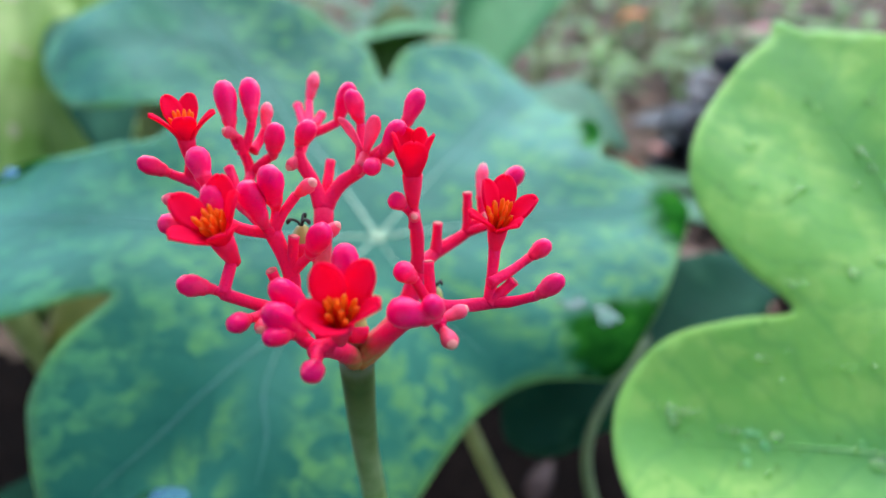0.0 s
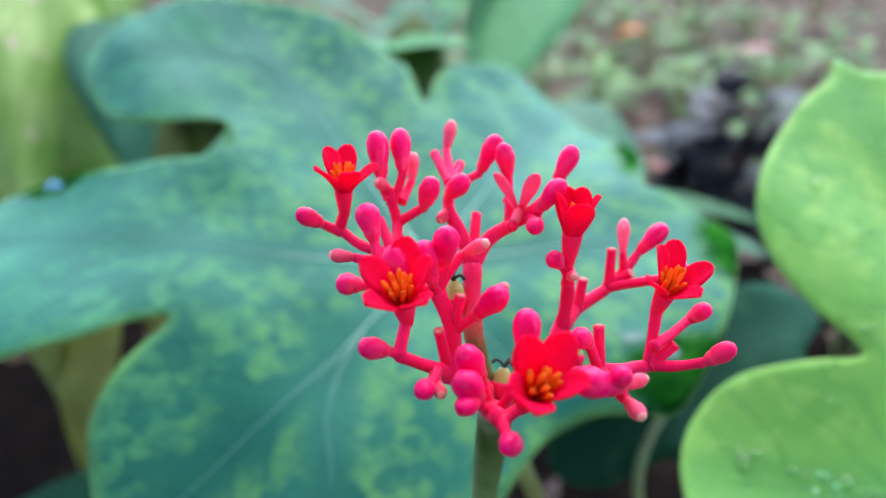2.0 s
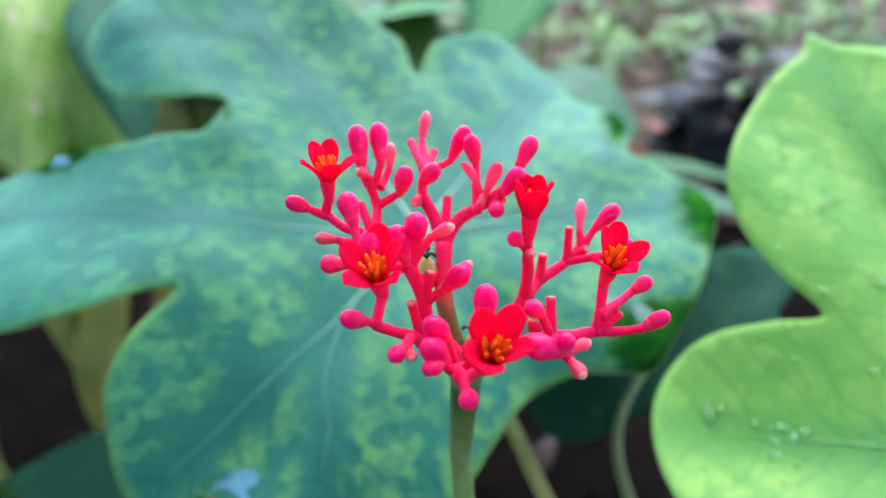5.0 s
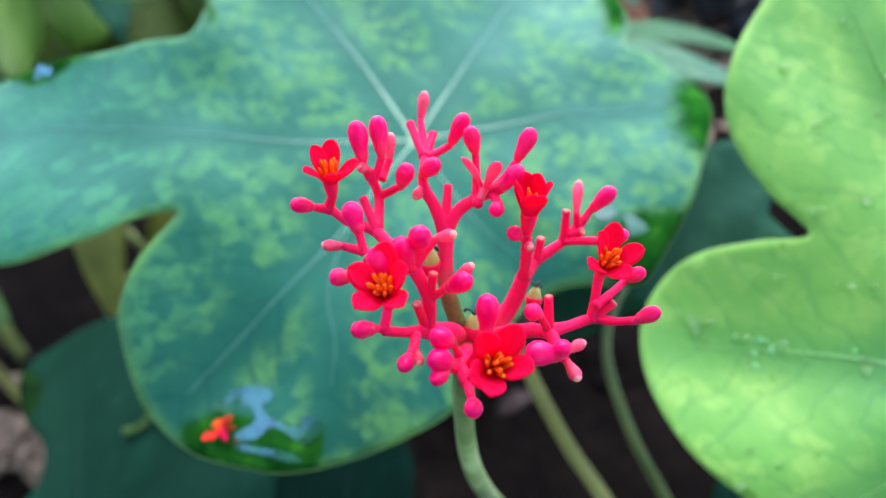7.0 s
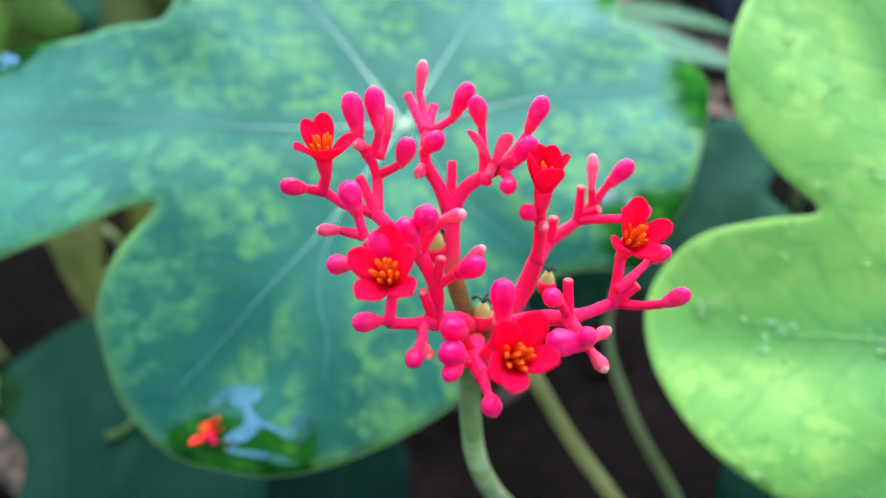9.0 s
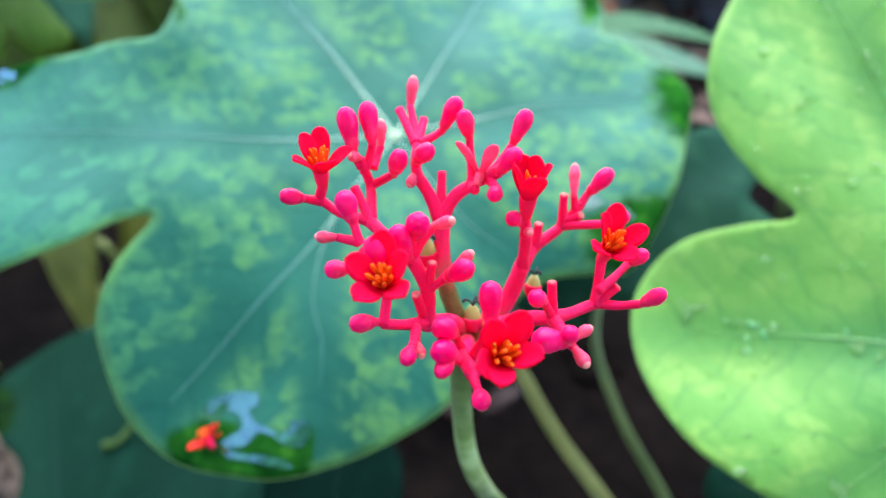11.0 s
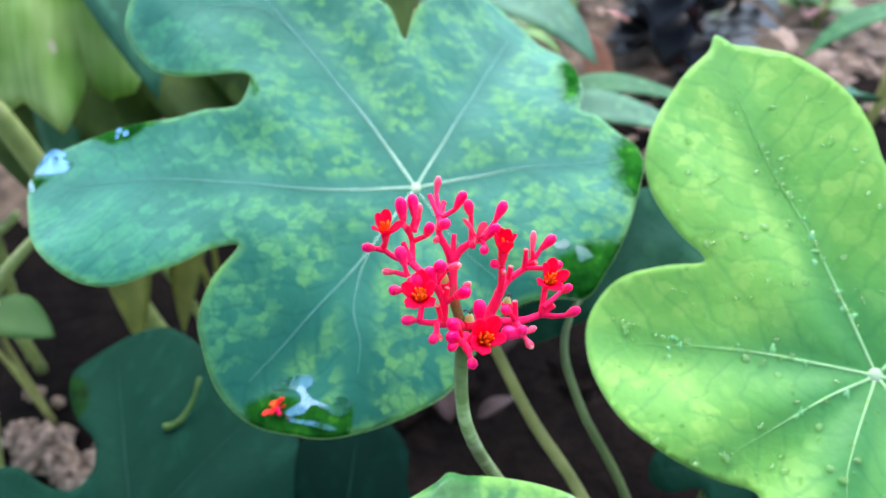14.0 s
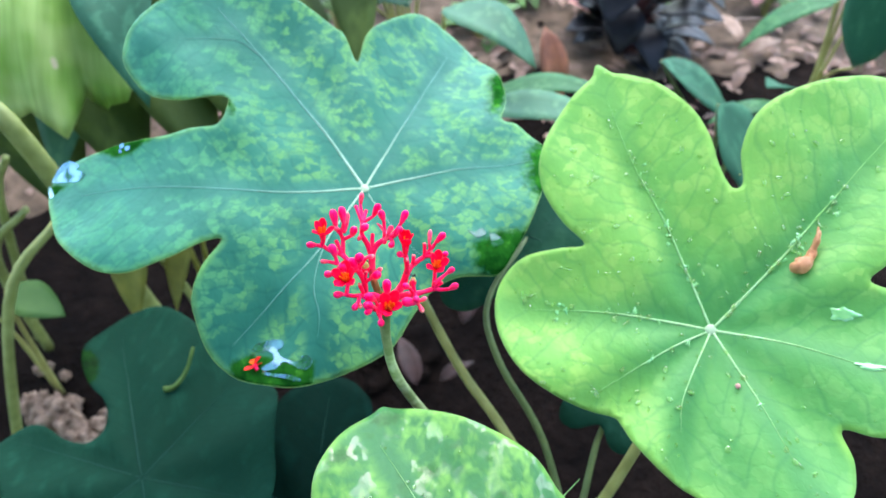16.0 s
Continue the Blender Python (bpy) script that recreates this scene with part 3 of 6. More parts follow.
def blade_mesh(blade, loop, grid=0.006, seed=1, lift=0.0):
    """The leaf's sheet: its outline filled with a fine grid of points, bent to the blade's surface."""
    rng = random.Random(seed)
    P = np.array(loop)
    n = len(P)
    us, vs = np.meshgrid(np.arange(P[:, 0].min(), P[:, 0].max(), grid), np.arange(P[:, 1].min(), P[:, 1].max(), grid))
    Q = np.stack([us.ravel(), vs.ravel()], 1)
    inside = np.zeros(len(Q), bool)
    for i in range(n):
        a, b = P[i], P[(i + 1) % n]
        hit = ((a[1] > Q[:, 1]) != (b[1] > Q[:, 1]))
        with np.errstate(divide='ignore', invalid='ignore'):
            xs = (b[0] - a[0]) * (Q[:, 1] - a[1]) / (b[1] - a[1]) + a[0]
        inside ^= hit & (Q[:, 0] < xs)
    near = np.min(np.hypot(Q[:, None, 0] - P[None, :, 0], Q[:, None, 1] - P[None, :, 1]), axis=1) < grid * 0.6
    Q = Q[inside & ~near]
    pts = [Vector(p) for p in P] + [Vector((q[0] + rng.uniform(-1, 1) * grid * 0.2, q[1] + rng.uniform(-1, 1) * grid * 0.2)) for q in Q]
    import mathutils
    v2, _, faces, *_ = mathutils.geometry.delaunay_2d_cdt(pts, [], [list(range(n))], 1, 1e-6)
    bm = bmesh.new()
    bv = [bm.verts.new(blade.at(p.x, p.y, lift)) for p in v2]
    for f in faces:
        if len(set(f)) > 2:
            bm.faces.new([bv[i] for i in f])
    return bm


def mark_veins(me, veins):
    """Store each point's distance to the nearest main vein and how far along that vein it lies, for the pattern of the side veins."""
    xy = np.array([v.co[:2] for v in me.vertices])
    best, run = np.full(len(xy), 9.0), np.zeros(len(xy))
    for _, _, points in veins:
        q = np.array([(r / 1000 * math.cos(radians(a)), r / 1000 * math.sin(radians(a))) for a, r in points])
        done = 0.0
        for i, (p0, p1) in enumerate(zip(q, q[1:])):
            d = p1 - p0
            length = np.hypot(*d)
            t = ((xy - p0) @ d) / length ** 2
            t = np.clip(t, 0, 1 if i < len(q) - 2 else 2)
            gap = np.hypot(*(xy - p0 - t[:, None] * d).T)
            near = gap < best
            best[near], run[near] = gap[near], done + t[near] * length
            done += length
    for name, values in (("vein_across", best), ("vein_along", run)):
        me.attributes.new(name, 'FLOAT', 'POINT').data.foreach_set("value", values.astype(np.float32))


def mark_soaked(me, patches):
    """Store how deep each point lies inside the nearest soaked patch, in metres times the patch's slope; outside it is negative."""
    xy = np.array([v.co[:2] for v in me.vertices])
    best = np.full(len(xy), -1.0)
    for pairs, slope in patches:
        P = np.array(outline(pairs, 5))
        within, gap = np.zeros(len(xy), bool), np.full(len(xy), 9.0)
        for p0, p1 in zip(P, np.roll(P, -1, axis=0)):
            d = p1 - p0
            t = np.clip(((xy - p0) @ d) / max(d @ d, 1e-12), 0, 1)
            gap = np.minimum(gap, np.hypot(*(xy - p0 - t[:, None] * d).T))
            if p0[1] != p1[1]:
                within ^= ((p0[1] > xy[:, 1]) != (p1[1] > xy[:, 1])) & (xy[:, 0] < d[0] * (xy[:, 1] - p0[1]) / d[1] + p0[0])
        best = np.maximum(best, np.where(within, gap, -gap) * slope)
    me.attributes.new("soaked", 'FLOAT', 'POINT').data.foreach_set("value", (np.clip(best, -0.02, 0.02) - 0.0025).astype(np.float32))


def mark_rim(me, loop):
    """Store each point's distance to the leaf's outline."""
    xy, P = np.array([v.co[:2] for v in me.vertices]), np.array(loop)
    gap = np.concatenate([np.min(np.hypot(c[:, None, 0] - P[None, :, 0], c[:, None, 1] - P[None, :, 1]), axis=1) for c in np.array_split(xy, 16)])
    me.attributes.new("rim_gap", 'FLOAT', 'POINT').data.foreach_set("value", gap.astype(np.float32))


def to_rim(pairs, edge, near=0.9):
    """The same outline with the points that lie close to the leaf's edge pushed past it."""
    out = []
    angles = sorted(edge)
    for a, r in pairs:
        full = np.interp(a % 360, [q[0] for q in angles], [q[1] for q in angles], period=360)
        out.append((a, full * 1.12 if r > near * full else r))
    return out


def vein(blade, points, r0, r1, lift=0.0003):
    """A raised vein along (degrees, millimetres) pairs."""
    q = spline([(r * math.cos(radians(a)), r * math.sin(radians(a))) for a, r in points], 24) if len(points) > 2 else [
        np.array((r * math.cos(radians(a)), r * math.sin(radians(a)))) for a, r in points]
    k = len(q) - 1
    pts = [(*blade.at(p[0] / 1000, p[1] / 1000, lift - 0.25 * (r0 + (r1 - r0) * i / k)), 0.72 * (r0 + (r1 * 0.35 - r0) * i / k)) for i, p in enumerate(q)]
    return tube(bmesh.new(), pts, 6, 1)


def leaf(blade, pairs, mat, label, veins=(), vein_mat=None, group="leaves of the flowering plant", name="leaf", grid=0.0034, knot=0.0, seed=1, steps=6, soaked=()):
    ob = thing(name, label, "leaf", group)
    ob.matrix_basis = blade.m
    sheet = part("blade", blade_mesh(blade, outline(pairs, steps), grid, seed), mat, ob)
    if sum(f.normal.z for f in sheet.data.polygons) < 0:
        sheet.data.flip_normals()
    mark_veins(sheet.data, veins)
    mark_rim(sheet.data, outline(pairs, steps))
    mark_soaked(sheet.data, [p if isinstance(p, tuple) else (p, 1.0) for p in soaked or [[(0, 900), (1, 900), (1, 901)]]])
    th = sheet.modifiers.new("thickness", 'SOLIDIFY')
    th.thickness, th.offset = 0.0007, -1
    for r0, r1, points in veins:
        part("vein", vein(blade, points, r0, r1), vein_mat or MAT_VEIN, ob)
    if knot:
        bm = lathe([(0, -knot * 0.3), (knot, -knot * 0.2), (knot * 0.9, knot * 0.25), (knot * 0.45, knot * 0.45), (0, knot * 0.5)], 12)
        part("vein_centre", bm, MAT_KNOT, ob)
    return ob


def film(blade, ob, deg, mm, size, squash, turn, mat, seed, name="wet_patch", lift=0.0009, label="", lobes=0.35, raised=0.00025):
    """A thin sheet of water lying on the leaf, with an uneven outline."""
    rng = random.Random(seed)
    cu, cv = mm / 1000 * math.cos(radians(deg)), mm / 1000 * math.sin(radians(deg))
    ph = [rng.uniform(0, 6.28) for _ in range(4)]
    bm = bmesh.new()
    rings, rows = [], 6
    for k in range(1, rows + 1):
        ring = []
        for j in range(36):
            a = 2 * math.pi * j / 36
            w = 1 + lobes * (0.22 * math.sin(2 * a + ph[0]) + 0.4 * math.sin(3 * a + ph[1]) + 0.4 * math.sin(5 * a + ph[2]) + 0.3 * math.sin(8 * a + ph[3]))
            rr = size * w * k / rows
            x, y = rr * math.cos(a), rr * squash * math.sin(a)
            c, s = math.cos(radians(turn)), math.sin(radians(turn))
            ring.append(bm.verts.new(blade.at(cu + x * c - y * s, cv + x * s + y * c, lift * (1 - (k / rows) ** 4) + raised)))
        rings.append(ring)
    mid = bm.verts.new(blade.at(cu, cv, lift + raised))
    for j in range(36):
        bm.faces.new((mid, rings[0][j], rings[0][(j + 1) % 36]))
        for a, b in zip(rings, rings[1:]):
            bm.faces.new((a[j], b[j], b[(j + 1) % 36], a[(j + 1) % 36]))
    return part(name, bm, mat, ob, label)


# ---- ground ----
def ground():
    bm = bmesh.new()
    xs = [-60, -20, -6] + [-3 + 0.12 * i for i in range(51)] + [6, 20, 60]
    ys = [-60, -20, -6] + [-2 + 0.12 * i for i in range(51)] + [8, 20, 60]
    grid = [[bm.verts.new((x, y, (0.03 * noise.noise((x * 2.1, y * 2.1, 0)) + 0.012 * noise.noise((x * 7, y * 7, 3))) if abs(x) < 5 and abs(y) < 6 else 0))
             for x in xs] for y in ys]
    for a, b in zip(grid, grid[1:]):
        for i in range(len(xs) - 1):
            bm.faces.new((a[i], a[i + 1], b[i + 1], b[i]))
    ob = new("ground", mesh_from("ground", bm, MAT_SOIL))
    return tagged(ob, "brown garden soil, its colour darkened for shade under the plants", "soil", kind="structure")


ground()

# ---- the flowering plant: trunk and leaves ----
TRUNK_TOP = (0.148, 0.146, 0.225)
trunk = new("plant_trunk", mesh_from("plant_trunk", tube(bmesh.new(), [(0.16, 0.15, -0.02, 0.04), (0.16, 0.15, 0.04, 0.05), (0.156, 0.149, 0.10, 0.038), (0.15, 0.147, 0.17, 0.022), (*TRUNK_TOP, 0.015)], 20, 6), MAT_BARK))
tagged(trunk, "swollen grey-brown trunk of the flowering plant standing in soil", "trunk")


def petiole(ob, points, r0, r1, label="", mat=None):
    """The leaf's stalk, given in the world's metres from the blade down to the trunk."""
    k = len(points) - 1
    inv = ob.matrix_basis.inverted()
    pts = [(*(inv @ Vector(p)), r0 + (r1 - r0) * i / k) for i, p in enumerate(points)]
    return part("petiole", tube(bmesh.new(), pts, 12, 6), mat or MAT_PETIOLE, ob, label)


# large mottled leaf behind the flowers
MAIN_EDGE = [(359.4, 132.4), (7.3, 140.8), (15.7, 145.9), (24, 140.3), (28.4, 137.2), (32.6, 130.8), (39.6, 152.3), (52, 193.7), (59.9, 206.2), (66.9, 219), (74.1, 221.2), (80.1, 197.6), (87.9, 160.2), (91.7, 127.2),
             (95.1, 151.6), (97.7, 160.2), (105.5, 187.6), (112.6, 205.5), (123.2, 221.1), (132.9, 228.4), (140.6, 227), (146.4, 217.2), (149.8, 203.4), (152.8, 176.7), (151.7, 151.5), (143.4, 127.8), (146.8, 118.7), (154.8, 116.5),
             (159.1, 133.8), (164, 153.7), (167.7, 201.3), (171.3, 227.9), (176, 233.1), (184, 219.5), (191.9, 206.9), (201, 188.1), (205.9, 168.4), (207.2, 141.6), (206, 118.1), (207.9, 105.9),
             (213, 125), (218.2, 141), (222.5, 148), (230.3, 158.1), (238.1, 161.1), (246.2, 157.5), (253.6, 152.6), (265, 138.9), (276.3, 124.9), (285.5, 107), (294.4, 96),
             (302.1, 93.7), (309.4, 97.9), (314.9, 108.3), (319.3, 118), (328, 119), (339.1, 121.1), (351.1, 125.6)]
MAIN = Blade((0.002, 0.315, 0.476), (0.048, -0.335, 0.941), (-0.0942, -0.178, -0.0555, 0.1119, 0.1428, -0.1306, -0.1681, 0.21, 0.2277, -0.1715, -0.236), (12, 64, 119, 178, 233, 300),
             ((246.5, 143, 0.020, 0.18, -0.30), (174, 218, 0.026, -0.19, 0.03), (329, 102, 0.020, -0.2, -0.16)), MAIN_EDGE, 0.10)
MAIN_SOAKED = [[(166.3, 220.2), (164.9, 216.2), (163, 203.7), (162.4, 181.2), (162.3, 157.3), (164.3, 154.9), (167.7, 164.7), (169.9, 171.8), (170.3, 183), (168.4, 200.6)],
               [(173.2, 245.4), (173.3, 233.3), (175.9, 210.3), (176.3, 219), (177.7, 229.2), (175.8, 241.3)],
               ([(16.1, 123.1), (20.7, 135.3), (22.8, 157.8), (16.7, 161.1), (5.1, 152.2), (348.2, 141.3), (347.1, 126.1), (351.6, 116.7), (359.6, 111.7), (7.7, 116.1)], 0.3),
               ([(324.2, 86.2), (329.9, 93), (336.6, 104.9), (338.1, 124.1), (327.6, 126), (317.5, 123.9), (313.6, 106.9), (318.6, 94.2)], 0.5),
               [(235.4, 157.9), (237.1, 146.2), (240.2, 140.5), (245.1, 138.5), (248.7, 137.1), (252.4, 136.4), (255.7, 134.2), (256.8, 141.1), (256.4, 155.7), (251.4, 163.6), (246.4, 167.7), (241.3, 169.7)],
               [(142.3, 123.6), (144.6, 113.7), (147.9, 109.8), (150.6, 111.9), (147.8, 118.8), (145.5, 124.2)],
               ([(52.5, 169.8), (52.4, 198.6), (44.8, 183.9), (38.3, 159.5), (33.8, 133.2), (36.6, 123.6), (41.3, 128), (46.8, 147.3)], 0.38)]
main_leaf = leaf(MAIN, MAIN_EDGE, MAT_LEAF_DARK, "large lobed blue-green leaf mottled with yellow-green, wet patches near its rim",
                 [(0.0016, 0.0012, [(115, 2), (119.3, 57.5), (122.5, 139), (124.6, 199.7)]), (0.0011, 0.0006, [(66, 2), (64.6, 84.2), (65.5, 182.2)]),
                  (0.0013, 0.0008, [(178, 2), (186, 68.1), (179.4, 200.7)]), (0.0013, 0.0009, [(22, 2), (14.6, 60.3), (10.1, 129)]),
                  (0.0010, 0.0006, [(236, 2), (238.8, 69.9), (233.8, 145.6)]), (0.0006, 0.0002, [(239.2, 43.8), (242.6, 68), (247.5, 89.9), (253, 105.3), (254.7, 120.7)]), (0.0007, 0.0002, [(122.3, 143.2), (125.4, 162.8), (131.2, 176.8), (137.3, 190.4)]), (0.0005, 0.0002, [(296.6, 5.5), (299.5, 48.7), (305.1, 77.2)])], MAT_VEIN_DARK, knot=0.0036, grid=0.0026, soaked=MAIN_SOAKED)
petiole(main_leaf, [(0.002, 0.315, 0.474), (0.03, 0.272, 0.43), (0.063, 0.227, 0.371), (0.096, 0.199, 0.32), TRUNK_TOP], 0.0030, 0.0039)

# light green leaf beside the flowers
RIGHT = Blade((0.215, 0.175, 0.462), (-0.03, -0.507, 0.861), (0.23, -0.11, 0.208, 0.105, -0.178, -0.037, -0.104), (355, 40, 103, 165, 215, 250, 300))
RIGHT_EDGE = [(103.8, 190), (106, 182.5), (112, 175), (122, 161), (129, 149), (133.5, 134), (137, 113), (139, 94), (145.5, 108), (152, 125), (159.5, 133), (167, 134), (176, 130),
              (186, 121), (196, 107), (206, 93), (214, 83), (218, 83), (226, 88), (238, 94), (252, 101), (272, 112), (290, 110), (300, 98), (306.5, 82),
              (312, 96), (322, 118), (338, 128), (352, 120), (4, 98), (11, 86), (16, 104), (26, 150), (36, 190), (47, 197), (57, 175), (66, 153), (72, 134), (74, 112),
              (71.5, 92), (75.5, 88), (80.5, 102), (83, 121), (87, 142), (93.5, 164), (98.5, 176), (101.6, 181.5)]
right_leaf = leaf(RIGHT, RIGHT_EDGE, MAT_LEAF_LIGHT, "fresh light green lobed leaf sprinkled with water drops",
                  [(0.0011, 0.0002, [(103, 2), (104, 71), (106, 123), (105, 165)]), (0.0013, 0.0004, [(163, 2), (163, 44), (165, 80), (167, 118)]),
                   (0.0010, 0.0003, [(200, 2), (198, 32), (202, 80)]), (0.0009, 0.0003, [(234, 2), (234, 47), (240, 68)]), (0.0011, 0.0003, [(285, 2), (285, 40), (283, 80)]),
                   (0.0013, 0.0004, [(40, 2), (40, 59), (41, 115), (41, 170)]), (0.0012, 0.0003, [(338, 2), (338, 41), (334, 90)])], MAT_VEIN, knot=0.0042, soaked=[to_rim(q, RIGHT_EDGE) for q in ([(181, 119), (183.5, 114), (187.5, 114.5), (188.5, 117.5), (186, 121), (182.5, 122.5)], [(175.5, 124.5), (176.5, 121.5), (178.5, 122), (179, 125.5), (177, 127)])])
petiole(right_leaf, [(0.215, 0.175, 0.460), (0.197, 0.168, 0.40), (0.178, 0.155, 0.345), (0.165, 0.149, 0.30), TRUNK_TOP], 0.0034, 0.0044)

# near leaf in front, wet all over
FRONT = Blade((0.05, 0.03, 0.468), (0.0, -0.10, 1.0), (0.0, 0.0, -0.04, 0.08, -0.1, -0.1, 0.0), (38, 111, 165, 230, 310))
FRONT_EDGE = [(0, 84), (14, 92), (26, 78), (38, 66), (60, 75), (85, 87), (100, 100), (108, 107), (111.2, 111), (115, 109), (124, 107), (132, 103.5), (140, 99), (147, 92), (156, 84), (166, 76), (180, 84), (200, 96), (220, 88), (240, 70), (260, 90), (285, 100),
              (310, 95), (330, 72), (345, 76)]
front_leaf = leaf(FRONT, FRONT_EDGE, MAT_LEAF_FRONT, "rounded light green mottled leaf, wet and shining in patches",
                  [(0.0007, 0.0002, [(118, 2), (118, 50), (118, 90)]), (0.001, 0.0004, [(40, 2), (40, 80)]), (0.001, 0.0004, [(200, 2), (200, 85)])], MAT_VEIN, knot=0.004, seed=3, soaked=[
    [(104, 112), (118, 116), (117, 103), (113, 97), (107, 97)], [(133.8, 101), (129.5, 101), (126.3, 100), (126.5, 91), (129.2, 88), (133.3, 92), (136.7, 94)], [(121.8, 104), (117.4, 101), (117.5, 95), (121.1, 94), (122.2, 100)],
    [(112.2, 67), (106.3, 69), (97.9, 68), (98.7, 61), (104.6, 58), (110.5, 62)], [(119.4, 71), (116.0, 70), (117.4, 60), (119.8, 50), (124.3, 54), (123.0, 63)],
    [(79.8, 66), (73.0, 68), (72.4, 64), (77.9, 62)], [(68.6, 62), (63.7, 63), (61.1, 59), (64.6, 57)], [(72.3, 49), (65.0, 52), (60.3, 48), (70.4, 43)], [(138.4, 87), (134.6, 79), (138.8, 81)]])
petiole(front_leaf, [(0.05, 0.04, 0.453), (0.07, 0.05, 0.40), (0.11, 0.09, 0.32), TRUNK_TOP], 0.003, 0.004)

# shaded leaves lower down, with the shade put into their colours
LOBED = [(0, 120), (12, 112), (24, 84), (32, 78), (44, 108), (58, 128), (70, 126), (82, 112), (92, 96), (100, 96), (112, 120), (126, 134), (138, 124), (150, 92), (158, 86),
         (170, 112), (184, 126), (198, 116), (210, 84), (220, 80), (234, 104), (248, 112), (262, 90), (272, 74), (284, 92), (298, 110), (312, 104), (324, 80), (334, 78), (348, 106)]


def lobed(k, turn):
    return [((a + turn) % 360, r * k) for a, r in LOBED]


def shaded_leaf(centre, normal, pairs, mat, label, valleys, stalk, cup=(0.0, 0.0, -0.05, 0.12, -0.05, -0.05, 0.0), seed=5, vein_mat=None, reach=0.85, soaked=()):
    bl = Blade(centre, normal, cup, valleys)
    far = {a: min(pairs, key=lambda p: abs((p[0] - a + 180) % 360 - 180))[1] for a in valleys}
    ob = leaf(bl, pairs, mat, label, [(0.0008, 0.0002, [(a, 2), (a, far[a] * 0.45), (a, far[a] * reach)]) for a in valleys], vein_mat or MAT_VEIN_SHADE, grid=0.009 if not soaked else 0.005, seed=seed, steps=5, soaked=soaked)
    petiole(ob, [Vector(centre) - Vector((0, 0, 0.002)), *stalk, TRUNK_TOP], 0.0019, 0.0030, mat=MAT_DARK_STALK)
    return ob



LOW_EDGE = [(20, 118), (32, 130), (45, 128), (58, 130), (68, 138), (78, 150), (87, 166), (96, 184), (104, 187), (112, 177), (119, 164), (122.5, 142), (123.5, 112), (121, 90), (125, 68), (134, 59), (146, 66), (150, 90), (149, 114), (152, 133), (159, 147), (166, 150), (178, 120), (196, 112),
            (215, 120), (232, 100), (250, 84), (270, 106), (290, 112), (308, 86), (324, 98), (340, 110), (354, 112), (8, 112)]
shaded_leaf((-0.206, 0.225, 0.25), (-0.03, -0.12, 0.99), LOW_EDGE, MAT_LEAF_SHADE, "leaf below the mottled one, its colour darkened for shade", (52, 108, 158, 215, 285, 345), [(-0.10, 0.2, 0.22), (0.03, 0.17, 0.20)],
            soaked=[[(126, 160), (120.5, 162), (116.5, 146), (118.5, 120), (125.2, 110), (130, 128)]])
shaded_leaf((-0.07, 0.2, 0.20), (0.05, -0.1, 0.99), lobed(1.15, 20), MAT_LEAF_DEEP_SHADE, "low hanging leaf, its colour darkened for deep shade", (20, 84, 146, 204, 266, 320), [(0.02, 0.18, 0.18), (0.09, 0.16, 0.18)], seed=6)
shaded_leaf((0.125, 0.312, 0.42), (-0.05, -0.25, 0.97), lobed(0.68, 30), MAT_LEAF_HALF_SHADE, "leaf behind two larger leaves, its colour darkened for shade", (30, 94, 156, 214, 276, 330), [(0.087, 0.255, 0.412), (0.09, 0.216, 0.392), (0.124, 0.19, 0.32)], seed=7)
shaded_leaf((0.19, 0.215, 0.335), (-0.05, -0.15, 0.98), lobed(0.42, 10), MAT_LEAF_SHADE, "small leaf under the light green one, its colour darkened for shade", (10, 74, 136, 194, 256, 310), [(0.168, 0.19, 0.325), (0.150, 0.152, 0.29)], seed=9)

# ---- water, fallen flower and debris on the leaves ----
def inside(pairs, deg, dist):
    a = min(pairs, key=lambda p: abs((p[0] - deg + 180) % 360 - 180))
    return dist < a[1] * 0.93


def rim(blade, ob, pairs, mat, r=0.00032, steps=6):
    """The thin paler margin of a leaf."""
    loop = outline(pairs, steps)
    pts = [(*blade.at(p[0], p[1], -0.0005), r) for p in loop]
    part("margin", tube(bmesh.new(), pts + pts[:1], 5, 1, cap=False), mat, ob)


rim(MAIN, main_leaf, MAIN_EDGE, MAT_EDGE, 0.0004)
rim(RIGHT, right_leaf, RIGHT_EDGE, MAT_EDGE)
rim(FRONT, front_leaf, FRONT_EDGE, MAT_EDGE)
def water_sheet(blade, ob, pairs, mat, label, lift=0.0005):
    """Water of the given outline, (degrees, millimetres) about the leaf's centre, lying flat on the blade."""
    bm = blade_mesh(blade, outline(pairs, 4), 0.0022, 1, lift)
    return part("standing_water", bm, mat, ob, label)


